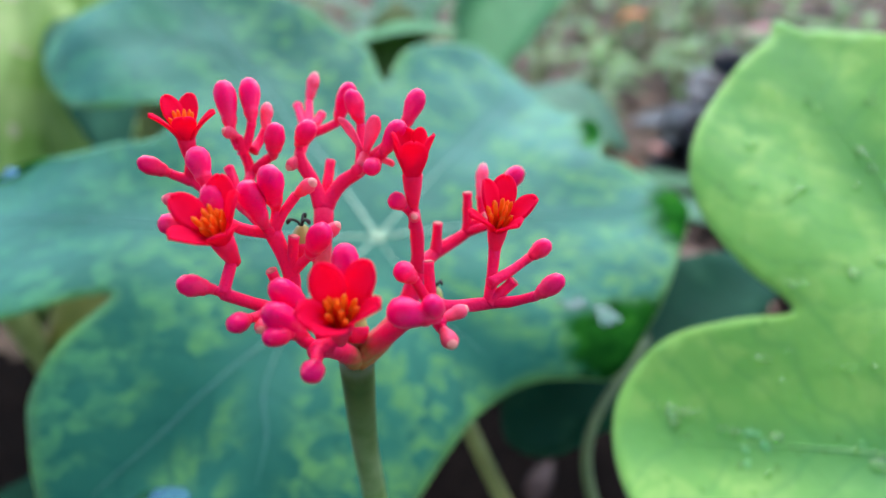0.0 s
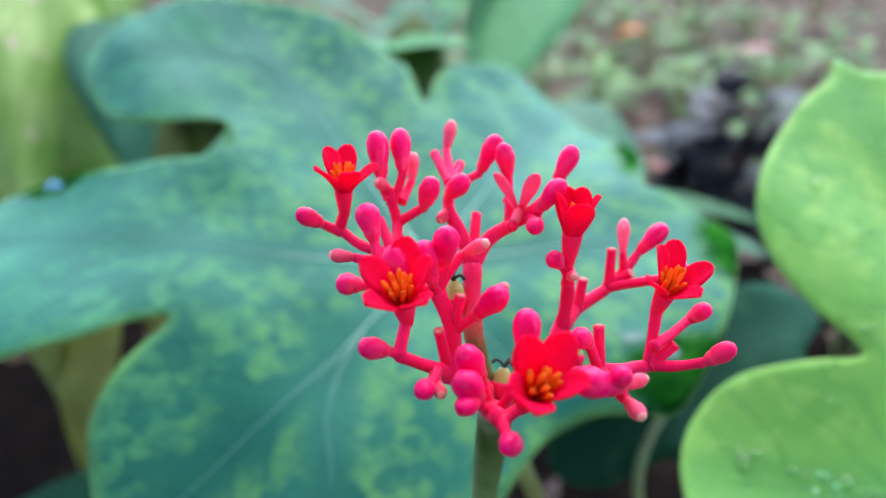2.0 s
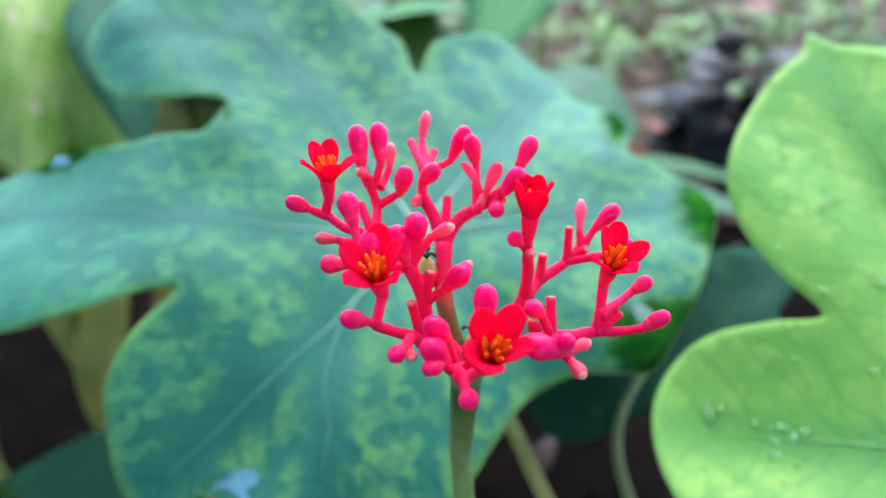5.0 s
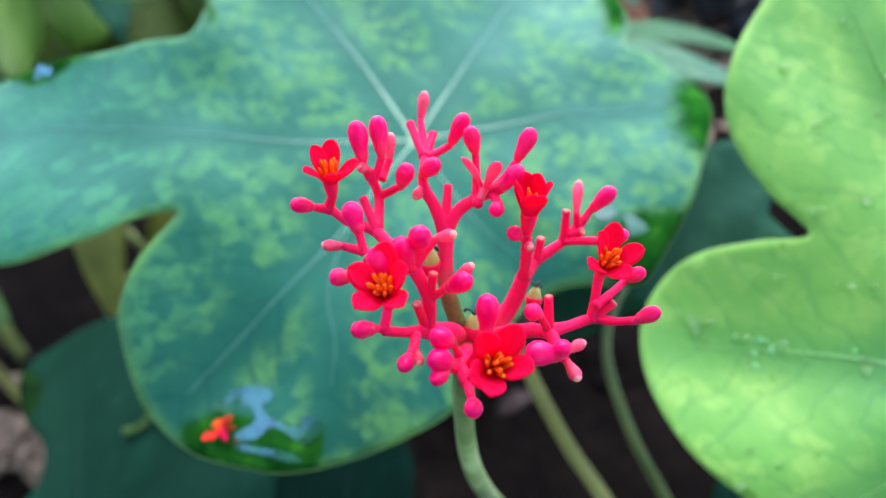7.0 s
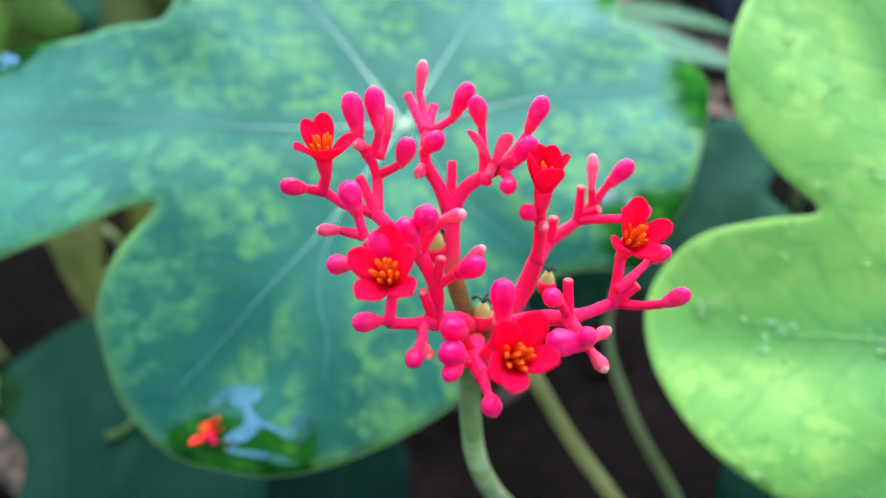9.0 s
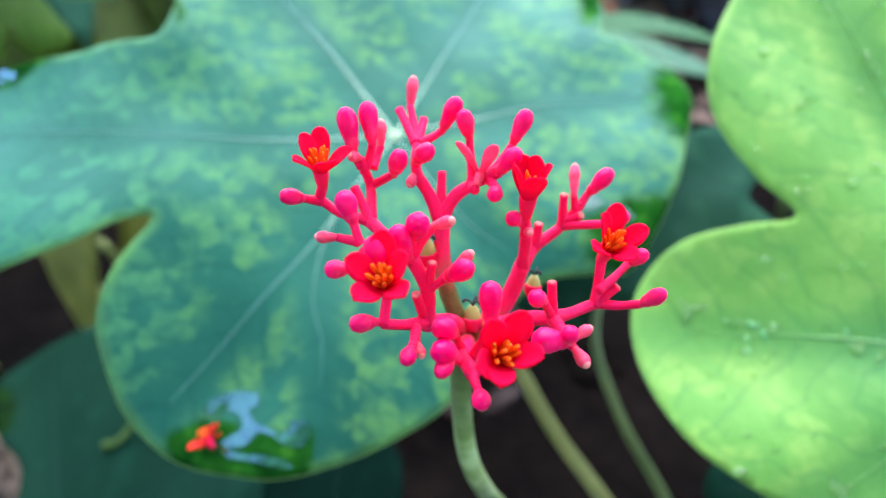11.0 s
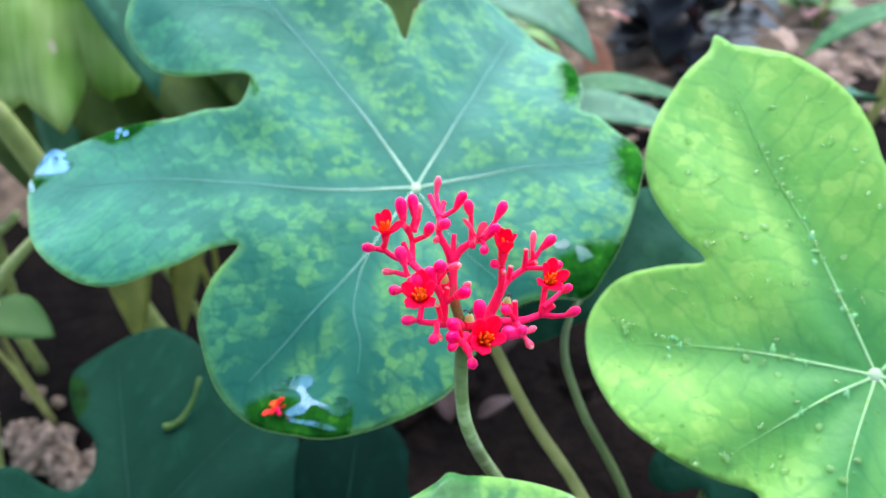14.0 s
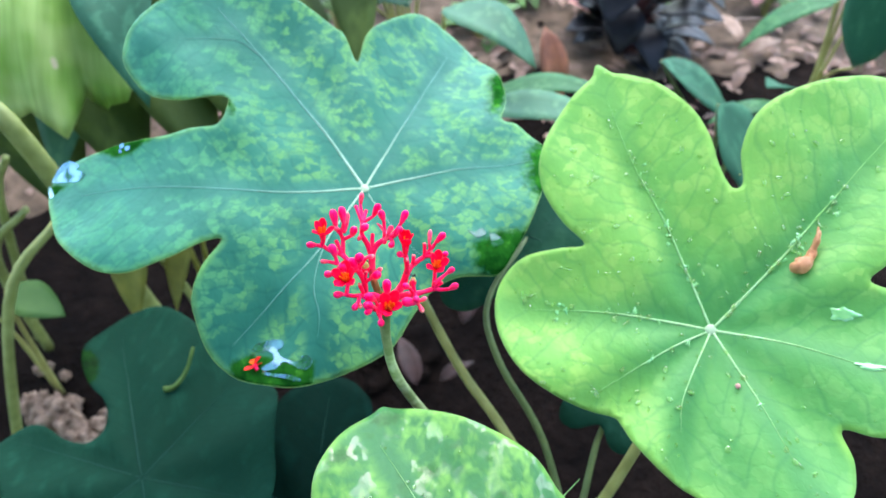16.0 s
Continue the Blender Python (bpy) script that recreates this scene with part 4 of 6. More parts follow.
SKY = "water mirroring the sky"
for pairs in ([(166.9, 183), (166.2, 181.2), (166.8, 178.5), (167.6, 180.2)], [(167.3, 177.4), (166.9, 174.6), (167.8, 172.9), (168.3, 175.6)], [(168.1, 181.8), (167.8, 180), (168.5, 178.9), (168.7, 181)],
              [(171.7, 234), (170.2, 230.5), (169.3, 226), (169.6, 220), (170.8, 213), (171.6, 215), (172.6, 207.5), (173.6, 204), (174.9, 208), (174.6, 216), (173.9, 228), (173.3, 235.4)],
              [(174, 236.3), (175.4, 234.8), (177.4, 230), (177, 227), (175, 232.4)],
              [(328.3, 83.2), (329.1, 88.3), (332, 91), (330.5, 95.5), (328.5, 94.1), (326.7, 91.1)],
              [(331, 98), (331.2, 104), (329.5, 109.5), (327.4, 107.4), (325.9, 104.1), (328.1, 101)],
              [(238.3, 142), (238.5, 136.6), (240.2, 132.3), (243, 128.7), (245, 128.8), (245.5, 132.6), (244.6, 134.9), (246.4, 138), (248.7, 138.9), (251.1, 138.5), (252.2, 136.4), (251.7, 134.7), (252.9, 133), (254.2, 133.8),
               (255.2, 136.9), (254.5, 141.3), (253.2, 142.8), (251.7, 142.6), (249.6, 141), (247.5, 141.2), (246.6, 146.5), (244.9, 149.1), (244.1, 151.5), (243.1, 149.7), (243.7, 146.2), (244.9, 141.7), (243.8, 138), (241.7, 137.7), (240.3, 140.3)],
              [(243.5, 151.9), (244.8, 150.5), (247.5, 149.3), (250.2, 147.9), (252.5, 147.9), (253.8, 149.1), (251.8, 150.7), (248.9, 150.9), (245.6, 152.3)]):
    water_sheet(MAIN, main_leaf, pairs, MAT_PUDDLE_BRIGHT if 160 < pairs[0][0] < 180 else MAT_PUDDLE_DIM if pairs[0][0] > 300 else MAT_PUDDLE, SKY, 0.0005)
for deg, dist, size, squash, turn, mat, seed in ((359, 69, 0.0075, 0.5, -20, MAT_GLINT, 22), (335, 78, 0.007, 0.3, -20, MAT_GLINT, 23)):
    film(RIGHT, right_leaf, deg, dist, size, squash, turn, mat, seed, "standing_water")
# small bright-reflecting films stand for glints of drops along the veins
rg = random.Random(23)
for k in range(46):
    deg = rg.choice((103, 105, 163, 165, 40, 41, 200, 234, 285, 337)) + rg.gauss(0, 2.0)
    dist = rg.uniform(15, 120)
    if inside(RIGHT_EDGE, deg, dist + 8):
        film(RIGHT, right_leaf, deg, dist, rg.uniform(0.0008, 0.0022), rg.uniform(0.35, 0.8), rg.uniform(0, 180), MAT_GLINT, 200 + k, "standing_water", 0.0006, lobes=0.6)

# drops on the light green leaf, most of them along its veins
def drop_mesh(name, tall, squash):
    bm = lathe([(0.0010, -0.0002), (0.00108, 0.0002 * tall), (0.00102, 0.0005 * tall), (0.00084, 0.0008 * tall), (0.00052, 0.00102 * tall), (0.0002, 0.0011 * tall), (0, 0.00112 * tall)], 14)
    bmesh.ops.scale(bm, vec=(1, squash, 1), verts=bm.verts)
    return mesh_from(name, bm, MAT_WATER)


DROPS = [drop_mesh("water_drop", 1.0, 0.8), drop_mesh("water_drop", 0.8, 0.6), drop_mesh("water_drop", 0.9, 1.0)]


def drop(ob, me, m):
    part("water_drop", me, None, ob, "", m)


rd = random.Random(5)
placed = 0
while placed < 330:
    if rd.random() < 0.2:
        deg = rd.choice((103, 104, 106, 163, 164, 165, 40, 41, 200, 234, 285, 337)) + rd.gauss(0, 2.2)
        dist = rd.uniform(12, 125)
    else:
        deg, dist = rd.uniform(30, 320), 175 * math.sqrt(rd.uniform(0.01, 1))
    if not inside(RIGHT_EDGE, deg, dist):
        continue
    s = rd.choice((0.7, 0.8, 1.0, 1.1, 1.3, 1.5, 1.8, 2.2))
    drop(right_leaf, rd.choice(DROPS), Matrix.Translation(RIGHT.polar(deg, dist, 0.0001)) @ pose(0, 0, 0, 0, 0, rd.uniform(0, 360)) @ Matrix.Diagonal((s, s * rd.uniform(0.6, 1.0), s * 0.58, 1)))
    placed += 1
for deg, dist, s in ((191.6, 111, 2.3), (153.7, 47, 1.6), (200, 98, 1.9), (186, 104, 1.3), (150, 96, 1.7)):
    drop(right_leaf, DROPS[0], Matrix.Translation(RIGHT.polar(deg, dist, 0.0001)) @ Matrix.Diagonal((s, s * 0.8, s * 0.6, 1)))
# drops on the blades behind and in front
for blade, ob, edge, count in ((FRONT, front_leaf, FRONT_EDGE, 24),):
    for _ in range(count):
        deg, dist = rd.uniform(40, 160), rd.uniform(20, 90)
        if inside(edge, deg, dist):
            drop(ob, rd.choice(DROPS), Matrix.Translation(blade.polar(deg, dist, 0.0001)) @ Matrix.Scale(rd.uniform(0.5, 1.1), 4))

# things lying on the leaves
debris = thing("dry_flower_husk", "curled dry brown flower husk lying on the light green leaf", "debris")
debris.matrix_basis = RIGHT.m
q = RIGHT.polar(33.5, 68, 0.003)
husk_mesh = tube(bmesh.new(), [(q.x - 0.0105, q.y - 0.0055, q.z, 0.0008), (q.x - 0.008, q.y - 0.007, q.z + 0.001, 0.0042), (q.x - 0.003, q.y - 0.006, q.z + 0.0015, 0.0047), (q.x + 0.001, q.y - 0.003, q.z + 0.001, 0.003),
                                (q.x + 0.005, q.y + 0.003, q.z + 0.002, 0.0023), (q.x + 0.008, q.y + 0.010, q.z + 0.004, 0.0016), (q.x + 0.0095, q.y + 0.015, q.z + 0.005, 0.0005)], 14, 6)
for v in husk_mesh.verts:
    v.co += Vector((1, 1, 1)) * 0.0011 * noise.noise(v.co * 420) + Vector((0.4, -0.5, 0.8)) * 0.0012 * noise.noise(v.co * 190)
part("husk", husk_mesh, MAT_DRY, debris)
speck = thing("fallen_bud", "tiny pale pink fallen bud on the light green leaf", "debris")
speck.matrix_basis = RIGHT.m @ Matrix.Translation(RIGHT.polar(275, 36, 0.0015))
part("bud", lathe([(0, -0.0016), (0.0012, -0.001), (0.0016, 0.0002), (0.0011, 0.0014), (0, 0.0018)]), MAT_PINK, speck)
# ---- the flower cluster ----
BASE = Vector((0.02455, 0.13315, 0.5495))
cluster = thing("flower_cluster", "branched scarlet flower cluster with pink-red stalks, buds and open flowers", "flower", at=BASE)
HUB = (-8, 8, -2.3)
focus = new("focus_mark")
focus.location = BASE + Vector((-0.006, 0.004, 0.028))
cam.data.dof.focus_object = focus


def mm(p):
    return tuple(c / 1000 for c in p)


def branch(points, r0, r1, mat=None, label=""):
    k = len(points) - 1
    pts = [(*mm(p), (r0 + (r1 - r0) * i / k) / 1000) for i, p in enumerate(points)]
    path = spline(pts, 6) if k > 1 else [np.array(q, float) for q in pts]
    last = len(path) - 1
    for i, q in enumerate(path):
        s = i / last
        q[3] *= 0.95 + 0.16 * math.exp(-(s / 0.13) ** 2) + 0.12 * math.exp(-((1 - s) / 0.1) ** 2) + 0.13 * noise.noise(Vector(q[:3]) * 330)
    return part("branch", tube(bmesh.new(), [tuple(q) for q in path], 12, 1), mat or MAT_BRANCH, cluster, label)


BUD_BIG = mesh_from("bud", lathe([(0, -0.0005), (0.0009, -0.0004), (0.0011, 0.0007), (0.0015, 0.0014), (0.00165, 0.0022), (0.00155, 0.0024), (0.0019, 0.0034), (0.00235, 0.0052), (0.0023, 0.0066), (0.0017, 0.0078), (0.0008, 0.0084), (0, 0.0085)], 30), MAT_BUD)
BUD_ROUND = mesh_from("round_bud", lathe([(0, -0.0005), (0.0008, -0.0004), (0.0010, 0.0004), (0.0014, 0.0009), (0.0015, 0.0012), (0.0014, 0.0013), (0.0018, 0.0020), (0.0019, 0.0028), (0.0015, 0.0039), (0.0007, 0.0044), (0, 0.0045)], 30), MAT_BUD)
BUD_PALE = mesh_from("pale_bud", lathe([(0, -0.0005), (0.0007, -0.0004), (0.0009, 0.0006), (0.00125, 0.0016), (0.0012, 0.0023), (0.00145, 0.0026), (0.0015, 0.0036), (0.0011, 0.0045), (0.0005, 0.0049), (0, 0.005)], 30), MAT_BUD_PALE)
BUD_TIP = mesh_from("bud_tip", lathe([(0.0009, -0.0011), (0.00105, -0.0006), (0.0008, -0.0001), (0.0004, 0.0002), (0, 0.00025)], 10), MAT_TIP)
SCAR = mesh_from("scar", lathe([(0.0007, -0.0002), (0.00085, 0.0), (0.00065, 0.00018), (0.0003, 0.0001), (0, 0.00005)], 10), MAT_SCAR)
for me, deep in ((BUD_BIG, 0.055), (BUD_ROUND, 0.04), (BUD_PALE, 0.04)):
    for v in me.vertices:
        a = math.atan2(v.co.y, v.co.x) + v.co.z * 110
        k = 1 - deep * (0.5 + 0.5 * math.cos(5 * a)) ** 3 + 0.03 * noise.noise(v.co * 500)
        v.co.x, v.co.y = v.co.x * k, v.co.y * k
BUDS = {"big": (BUD_BIG, 8.5), "round": (BUD_ROUND, 4.5), "pale": (BUD_PALE, 5.0)}


def bud(kind, base, tip, fat=1.0, foot=None, r=0.75):
    """A bud from base to tip, in millimetres, on a thin stalk from foot."""
    me, length = BUDS[kind]
    k = (Vector(tip) - Vector(base)).length / length
    fat *= 0.89
    part("bud", me, None, cluster, "pale pink closed bud" if kind == "pale" else "", along(mm(base), mm(tip), random.uniform(0, 360)) @ Matrix.Diagonal((fat, fat, k, 1)))
    if kind == "pale":
        part("bud_tip", BUD_TIP, None, cluster, "cream tip of a pale bud", along(mm(tip), tuple(2 * Vector(mm(tip)) - Vector(mm(base))), 0) @ Matrix.Scale(fat, 4))
    if foot:
        mid = Vector(foot) * 0.5 + Vector(base) * 0.5 + Vector((random.uniform(-0.25, 0.25), random.uniform(-0.25, 0.25), random.uniform(-0.3, 0.1)))
        branch([foot, tuple(mid), base], r + 0.25, r)


def petal_mesh(mat, length, width, lean0, lean1):
    """A spoon-shaped petal that rises from the cup's rim; it leans from the flower's axis by lean0 at its foot and lean1 at its tip."""
    bm = bmesh.new()
    rows, cols = 14, 6
    grid, y, z, before = [], 0.0012, -0.0006, 0.0
    for i in range(rows + 1):
        t = 1 - (1 - i / rows) ** 1.5
        w = width / 2 * (0.46 + 0.54 * math.sin(math.pi * min(0.5, t * 0.72)) ** 1.6)
        if t > 0.62:
            w *= math.sqrt(max(0.01, 1 - ((t - 0.62) / 0.381) ** 2))
        a = radians(lean0 + (lean1 - lean0) * t)
        y += length * (t - before) * math.sin(a)
        z += length * (t - before) * math.cos(a)
        before = t
        grid.append([bm.verts.new((w * s, y - 0.10 * width * s * s * math.cos(a), z + 0.16 * width * s * s * math.sin(a))) for s in (2 * j / cols - 1 for j in range(cols + 1))])
    for a, b in zip(grid, grid[1:]):
        for j in range(cols):
            bm.faces.new((a[j], a[j + 1], b[j + 1], b[j]))
    bmesh.ops.recalc_face_normals(bm, faces=bm.faces)
    bmesh.ops.solidify(bm, geom=bm.faces[:], thickness=0.00035)
    return mesh_from("petal", bm, mat)


PETAL = petal_mesh(MAT_PETAL, 0.0083, 0.0043, 14, 46)
PETAL_SHUT = petal_mesh(MAT_PETAL, 0.0080, 0.0047, 10, 26)
PETAL_FLAT = petal_mesh(MAT_PETAL_BRIGHT, 0.0056, 0.0046, 50, 80)
PETAL_OLD = petal_mesh(MAT_PETAL_OLD, 0.0088, 0.0034, 48, 72)
CALYX_OLD = mesh_from("calyx", lathe([(0, -0.0034), (0.0008, -0.0034), (0.0010, -0.0028), (0.0011, -0.0012), (0.0013, 0.0003), (0.0011, 0.0006), (0, 0.0003)]), MAT_BUD_PALE)
CALYX = mesh_from("calyx", lathe([(0, -0.0056), (0.0009, -0.0054), (0.0011, -0.0040), (0.0014, -0.0022), (0.00155, -0.0008), (0.00165, 0.0003), (0.0014, 0.0006), (0.0010, 0.0003), (0, 0.0002)], 20), MAT_CALYX)


def stamen_mesh():
    return mesh_from("stamen", tube(bmesh.new(), [(0, 0, 0, 0.00025), (0.0001, 0, 0.0018, 0.00028), (0.0002, 0.0001, 0.0027, 0.00038), (0.0004, 0.0002, 0.0046, 0.00036), (0.0005, 0.0002, 0.0053, 0.00012)], 7, 3), MAT_STAMEN)


STAMEN = stamen_mesh()


def flower(centre, facing, spin, size=1.0, shut=False, old=False, foot=None):
    """An open flower: the mouth of its cup at centre, looking along facing."""
    c, f = Vector(mm(centre)), Vector(facing).normalized()
    at = along(c - f * 0.0035 * size, c, spin) @ Matrix.Scale(size, 4)
    ob = part("flower", CALYX_OLD if old else CALYX, None, cluster, "faded pink flower with its petals bent back" if old else "open scarlet flower with orange stamens", at)
    for k in range(5):
        a = 72 * k + random.uniform(-9, 9)
        part("petal", PETAL_OLD if old else PETAL_SHUT if shut else PETAL, None, ob, "", pose(0, 0, 0, 0, 0, a) @ pose(0, 0, 0, random.uniform(-13, 10), random.uniform(-9, 9)))
    if not old:
        for k in range(7 if shut else 0, 10):
            inner = k > 6
            turn, off, tilt = (120 * k, 0.00035, random.uniform(-3, 5)) if inner else (51.4 * k, 0.00085, random.uniform(0, 11))
            part("stamen", STAMEN, None, ob, "", pose(0, 0, 0, 0, 0, turn + random.uniform(-14, 14)) @ pose(off, 0, 0.0004, random.uniform(-7, 7), tilt) @ Matrix.Diagonal((1.0, 1.0, random.uniform(0.95, 1.12) if inner else random.uniform(0.72, 0.95), 1)))
    if foot:
        b = (c - f * 0.008 * size) * 1000
        branch([foot, tuple(Vector(foot) * 0.4 + b * 0.6), tuple(b)], 1.0, 0.95)


def stub(foot, tip, r=0.85):
    """A pedicel that has lost its flower."""
    branch([foot, tuple(Vector(foot) * 0.5 + Vector(tip) * 0.5), tip], r + 0.3, r)
    part("scar", SCAR, None, cluster, "small dark scar of a fallen flower", along(mm(tip), tuple(2 * Vector(mm(tip)) - Vector(mm(foot))), 0) @ Matrix.Scale(r / 0.85, 4))


# stalk from the trunk up to the hub
wp = [Vector(TRUNK_TOP) - BASE, Vector((0.075, 0.172, 0.315)) - BASE, Vector((0.0385, 0.165, 0.40)) - BASE, Vector((0.0195, 0.148, 0.475)) - BASE, Vector((0.0155, 0.146, 0.515)) - BASE, Vector(mm(HUB))]
part("flower_stalk", tube(bmesh.new(), [(*p, r) for p, r in zip(wp, (0.0042, 0.0037, 0.0032, 0.0028, 0.0026, 0.0033))], 16, 8), MAT_STALK, cluster, "mottled green stalk, olive-brown at its upper end")

# back fork
N_A, N_B, N_B2, N_C = (-12, 17.5, 24), (-16, 23, 32), (-15.5, 30, 33.5), (-5.5, 21, 29.5)
branch([HUB, (-12, 10, 14), N_A], 2.1, 1.6, MAT_FORK, "brownish green branch that reddens upwards")
branch([N_A, (-14, 20.5, 28.5), N_B, N_B2], 1.5, 1.0)
branch([N_A, (-9, 20, 27.5), N_C], 1.5, 1.2)
stub(N_A, (-11, 25, 30))
bud("pale", (-16.2, 39, 36.6), (-15, 43, 41), 0.95, N_B2)
stub(N_B2, (-18.5, 39, 36))
stub(N_B2, (-13.6, 36.5, 34.8))
bud("round", (-16, 24, 34), (-13, 22, 38.5), 1.1, N_B)
bud("pale", N_B, (-17.8, 20, 31), 0.8)
bud("big", (-10.2, 32.5, 34.5), (-6.8, 32.5, 42), 0.85, N_B2)
bud("round", (-20.4, 21.8, 33), (-18.7, 20.3, 39.2), 1.1, (-25, 23, 29.5))
# right-hand side of the back fork
flower((-2.6, 21.8, 34.8), (0.42, 0.72, 0.5), 20, 0.8, old=True, foot=N_C)
branch([N_C, (-2.5, 19.5, 32), (-0.6, 18.4, 34)], 1.1, 0.9)
bud("big", (-0.8, 18.6, 33.6), (3, 17.8, 39.6), 0.85)
bud("big", (2.8, 24.4, 35.8), (6, 26.5, 42.2), 0.85, (-2, 20, 32.5))
bud("round", (-5.2, 27.6, 36), (-6.5, 27.5, 42.4), 1.05, N_C)
bud("round", (-1.5, 14.5, 33.5), (-2.6, 11, 34.3), 0.9, (-2.5, 19.5, 32))

# left fork
N_I, N_G, N_G2, N_D0, N_D1 = (-16.5, 0.5, 13.5), (-15.8, 2.5, 20), (-18.2, 5, 26.5), (-25.5, 15, 27), (-25.2, 22.5, 29.5)
N_E, N_F = (-31.5, 17.2, 28.3), (-26.5, 3.2, 31.5)
branch([HUB, (-11, 5, 7), N_I], 2.1, 1.7)
branch([N_I, N_G, N_G2], 1.6, 1.3)
branch([N_G2, (-22, 10, 27), N_D0], 1.35, 1.2)
branch([N_D0, N_D1, (-26.5, 23.5, 35)], 1.15, 0.9)
branch([N_D0, (-28.5, 16.5, 27.5), N_E, (-35, 19.3, 30.2)], 1.1, 0.85)
branch([N_G2, (-22.5, 3, 28.5), N_F], 1.1, 0.9)
stub(N_D0, (-28.2, 20.5, 31.5))
bud("big", (-27.6, 24, 37), (-28.6, 27.6, 45), 0.95, (-26.5, 23.5, 34))
bud("big", (-24, 25, 38), (-24.5, 29.6, 44.6), 0.9, (-26.2, 23.3, 33))
bud("pale", (-22.6, 27.5, 35.5), (-22.2, 30.8, 39.4), 0.9, (-24.5, 24, 33))
bud("pale", (-26.5, 23.4, 36), (-28.5, 22.5, 37.8), 0.85, (-26, 23.2, 33))
flower((-33.4, 17.7, 41.2), (0.06, -0.12, 1), 30, 0.93, foot=(-35, 19.3, 30.2))
bud("round", (-37.6, 17.2, 32.4), (-40.8, 14, 36.2), 0.95, (-34.8, 19, 30))
bud("big", (-27.8, 6.4, 34.6), (-29.3, 9.4, 40), 0.95, (-27, 4, 32))
bud("pale", (-31, 6, 32.2), (-34.9, 6, 32.8), 0.85, (-27.3, 4.4, 32.4))
bud("round", (-29, -1.9, 32), (-33, -2.1, 32.7), 1.0, (-25.5, 1.5, 30.5))
bud("big", (-18.8, 3, 29), (-20.4, 2, 37), 1.0, N_G2)
bud("big", (-17.3, 6, 30.5), (-16.5, 2, 39), 1.0, N_G2)
bud("pale", (-14, 7.2, 32), (-10.4, 4.8, 35.3), 0.9, N_G2)
stub(N_G, (-14.6, 3.6, 26.4))
bud("big", (-12.2, 2.2, 23.6), (-8.4, -2.5, 31), 0.95, N_G)
bud("pale", (-10.6, 2.8, 25.5), (-7.2, 3.6, 28.4), 0.85, (-12.5, 2.5, 23))
bud("big", (-23.2, -3, 31), (-24.6, -1.2, 38.4), 0.95, N_F)
N_H = (-20.5, -4.5, 19.3)
branch([N_I, (-18.5, -2, 16.5), N_H, (-24, -6.8, 22.8)], 1.3, 0.95)
stub(N_I, (-18, -0.6, 22.8))
flower((-23.3, -6.6, 34.6), (-0.05, -0.42, 0.9), 75, 1.12, foot=(-24, -6.8, 22.8))
bud("round", (-25.4, -7.2, 24), (-29.2, -9.6, 26.8), 1.0, (-23.4, -6.3, 22.3))
bud("round", (-19.5, -11.5, 21.3), (-20.5, -15.8, 23.4), 0.9, (-18.5, -4, 17.5))
bud("pale", (-18.5, -8.5, 19), (-17.7, -12.4, 19.8), 0.75, (-18.5, -4, 17.5))

# front fork
N_FB = (-9.3, -15.5, 18)
branch([HUB, (-9, 0, 6), (-10.3, -8, 13), N_FB], 2.0, 1.3)
flower((-4.4, -18.4, 27), (0.18, -0.5, 0.85), 10, 1.18, foot=N_FB)
bud("round", (-8.7, -19.6, 18.4), (-8.7, -23.8, 20.8), 1.0, N_FB)
bud("round", (-12.8, -13, 20), (-15.2, -18.6, 22.9), 0.95, (-10.8, -10.5, 15))
bud("big", (-12, -10.5, 17), (-15, -16, 26), 1.05, (-10.4, -8, 13))
bud("big", (-11.6, -6.5, 18), (-14.6, -12.2, 27.6), 1.0, (-10.2, -6, 12))
bud("big", (-5.4, -8.8, 22), (-5.2, -5.5, 30), 1.0, (-9, -9, 13.5))

# right forks
N_J, N_K, N_L = (4.1, 14, 12.8), (7.4, 18, 14), (13.4, 21, 16.4)
branch([HUB, (-2.6, 10, 1.6), (1.6, 12.4, 6), N_J], 2.6, 1.6)
branch([N_J, (4.4, 13.6, 20), (4.1, 13.3, 25)], 1.4, 1.05)
branch([N_J, N_K, N_L, (17.4, 23.2, 20)], 1.4, 0.95)
branch([N_L, (18, 17, 20), (22, 13.5, 23)], 0.95, 0.85)
flower((4.5, 13.6, 35), (0.05, 0.0, 1), 12, 1.05, shut=True, foot=(4.1, 13.3, 22))
bud("round", (2.6, 12.8, 26.2), (0.7, 11.8, 28.8), 0.95, (4.2, 13.4, 24))
bud("pale", (4.2, 12.6, 24), (4.4, 10, 25.8), 0.7)
stub(N_K, (8, 18.8, 19.6))
stub(N_L, (13.6, 22.6, 23.6))
stub((14.8, 21, 17.6), (16.8, 19.8, 20.2))
bud("pale", (15.9, 23.4, 22.6), (16.9, 28.8, 26.4), 0.9, (16.4, 22.6, 19))
bud("big", (19, 24.4, 21.6), (23.8, 25.3, 27), 0.85, (17.4, 23.2, 20))
bud("round", (22, 13.4, 23), (23.4, 12.4, 26.6), 0.9)
N_N, N_O = (6.8, -3.5, 16.5), (16.2, 1.4, 13.6)
branch([HUB, (-2, 5, 5), (3, 0.5, 12), N_N], 2.0, 1.4)
branch([N_N, (11, -1.5, 15.2), N_O, (20, -0.8, 15.3), (23.4, -2.6, 17.4)], 1.3, 0.8)
bud("round", (23.4, -2.6, 17.4), (27.4, -3.4, 21.2), 0.95)
stub(N_O, (20.4, 2.4, 17.2))
flower((18.1, 2.6, 29.5), (0.08, -0.35, 0.95), 48, 1.02, foot=N_O)
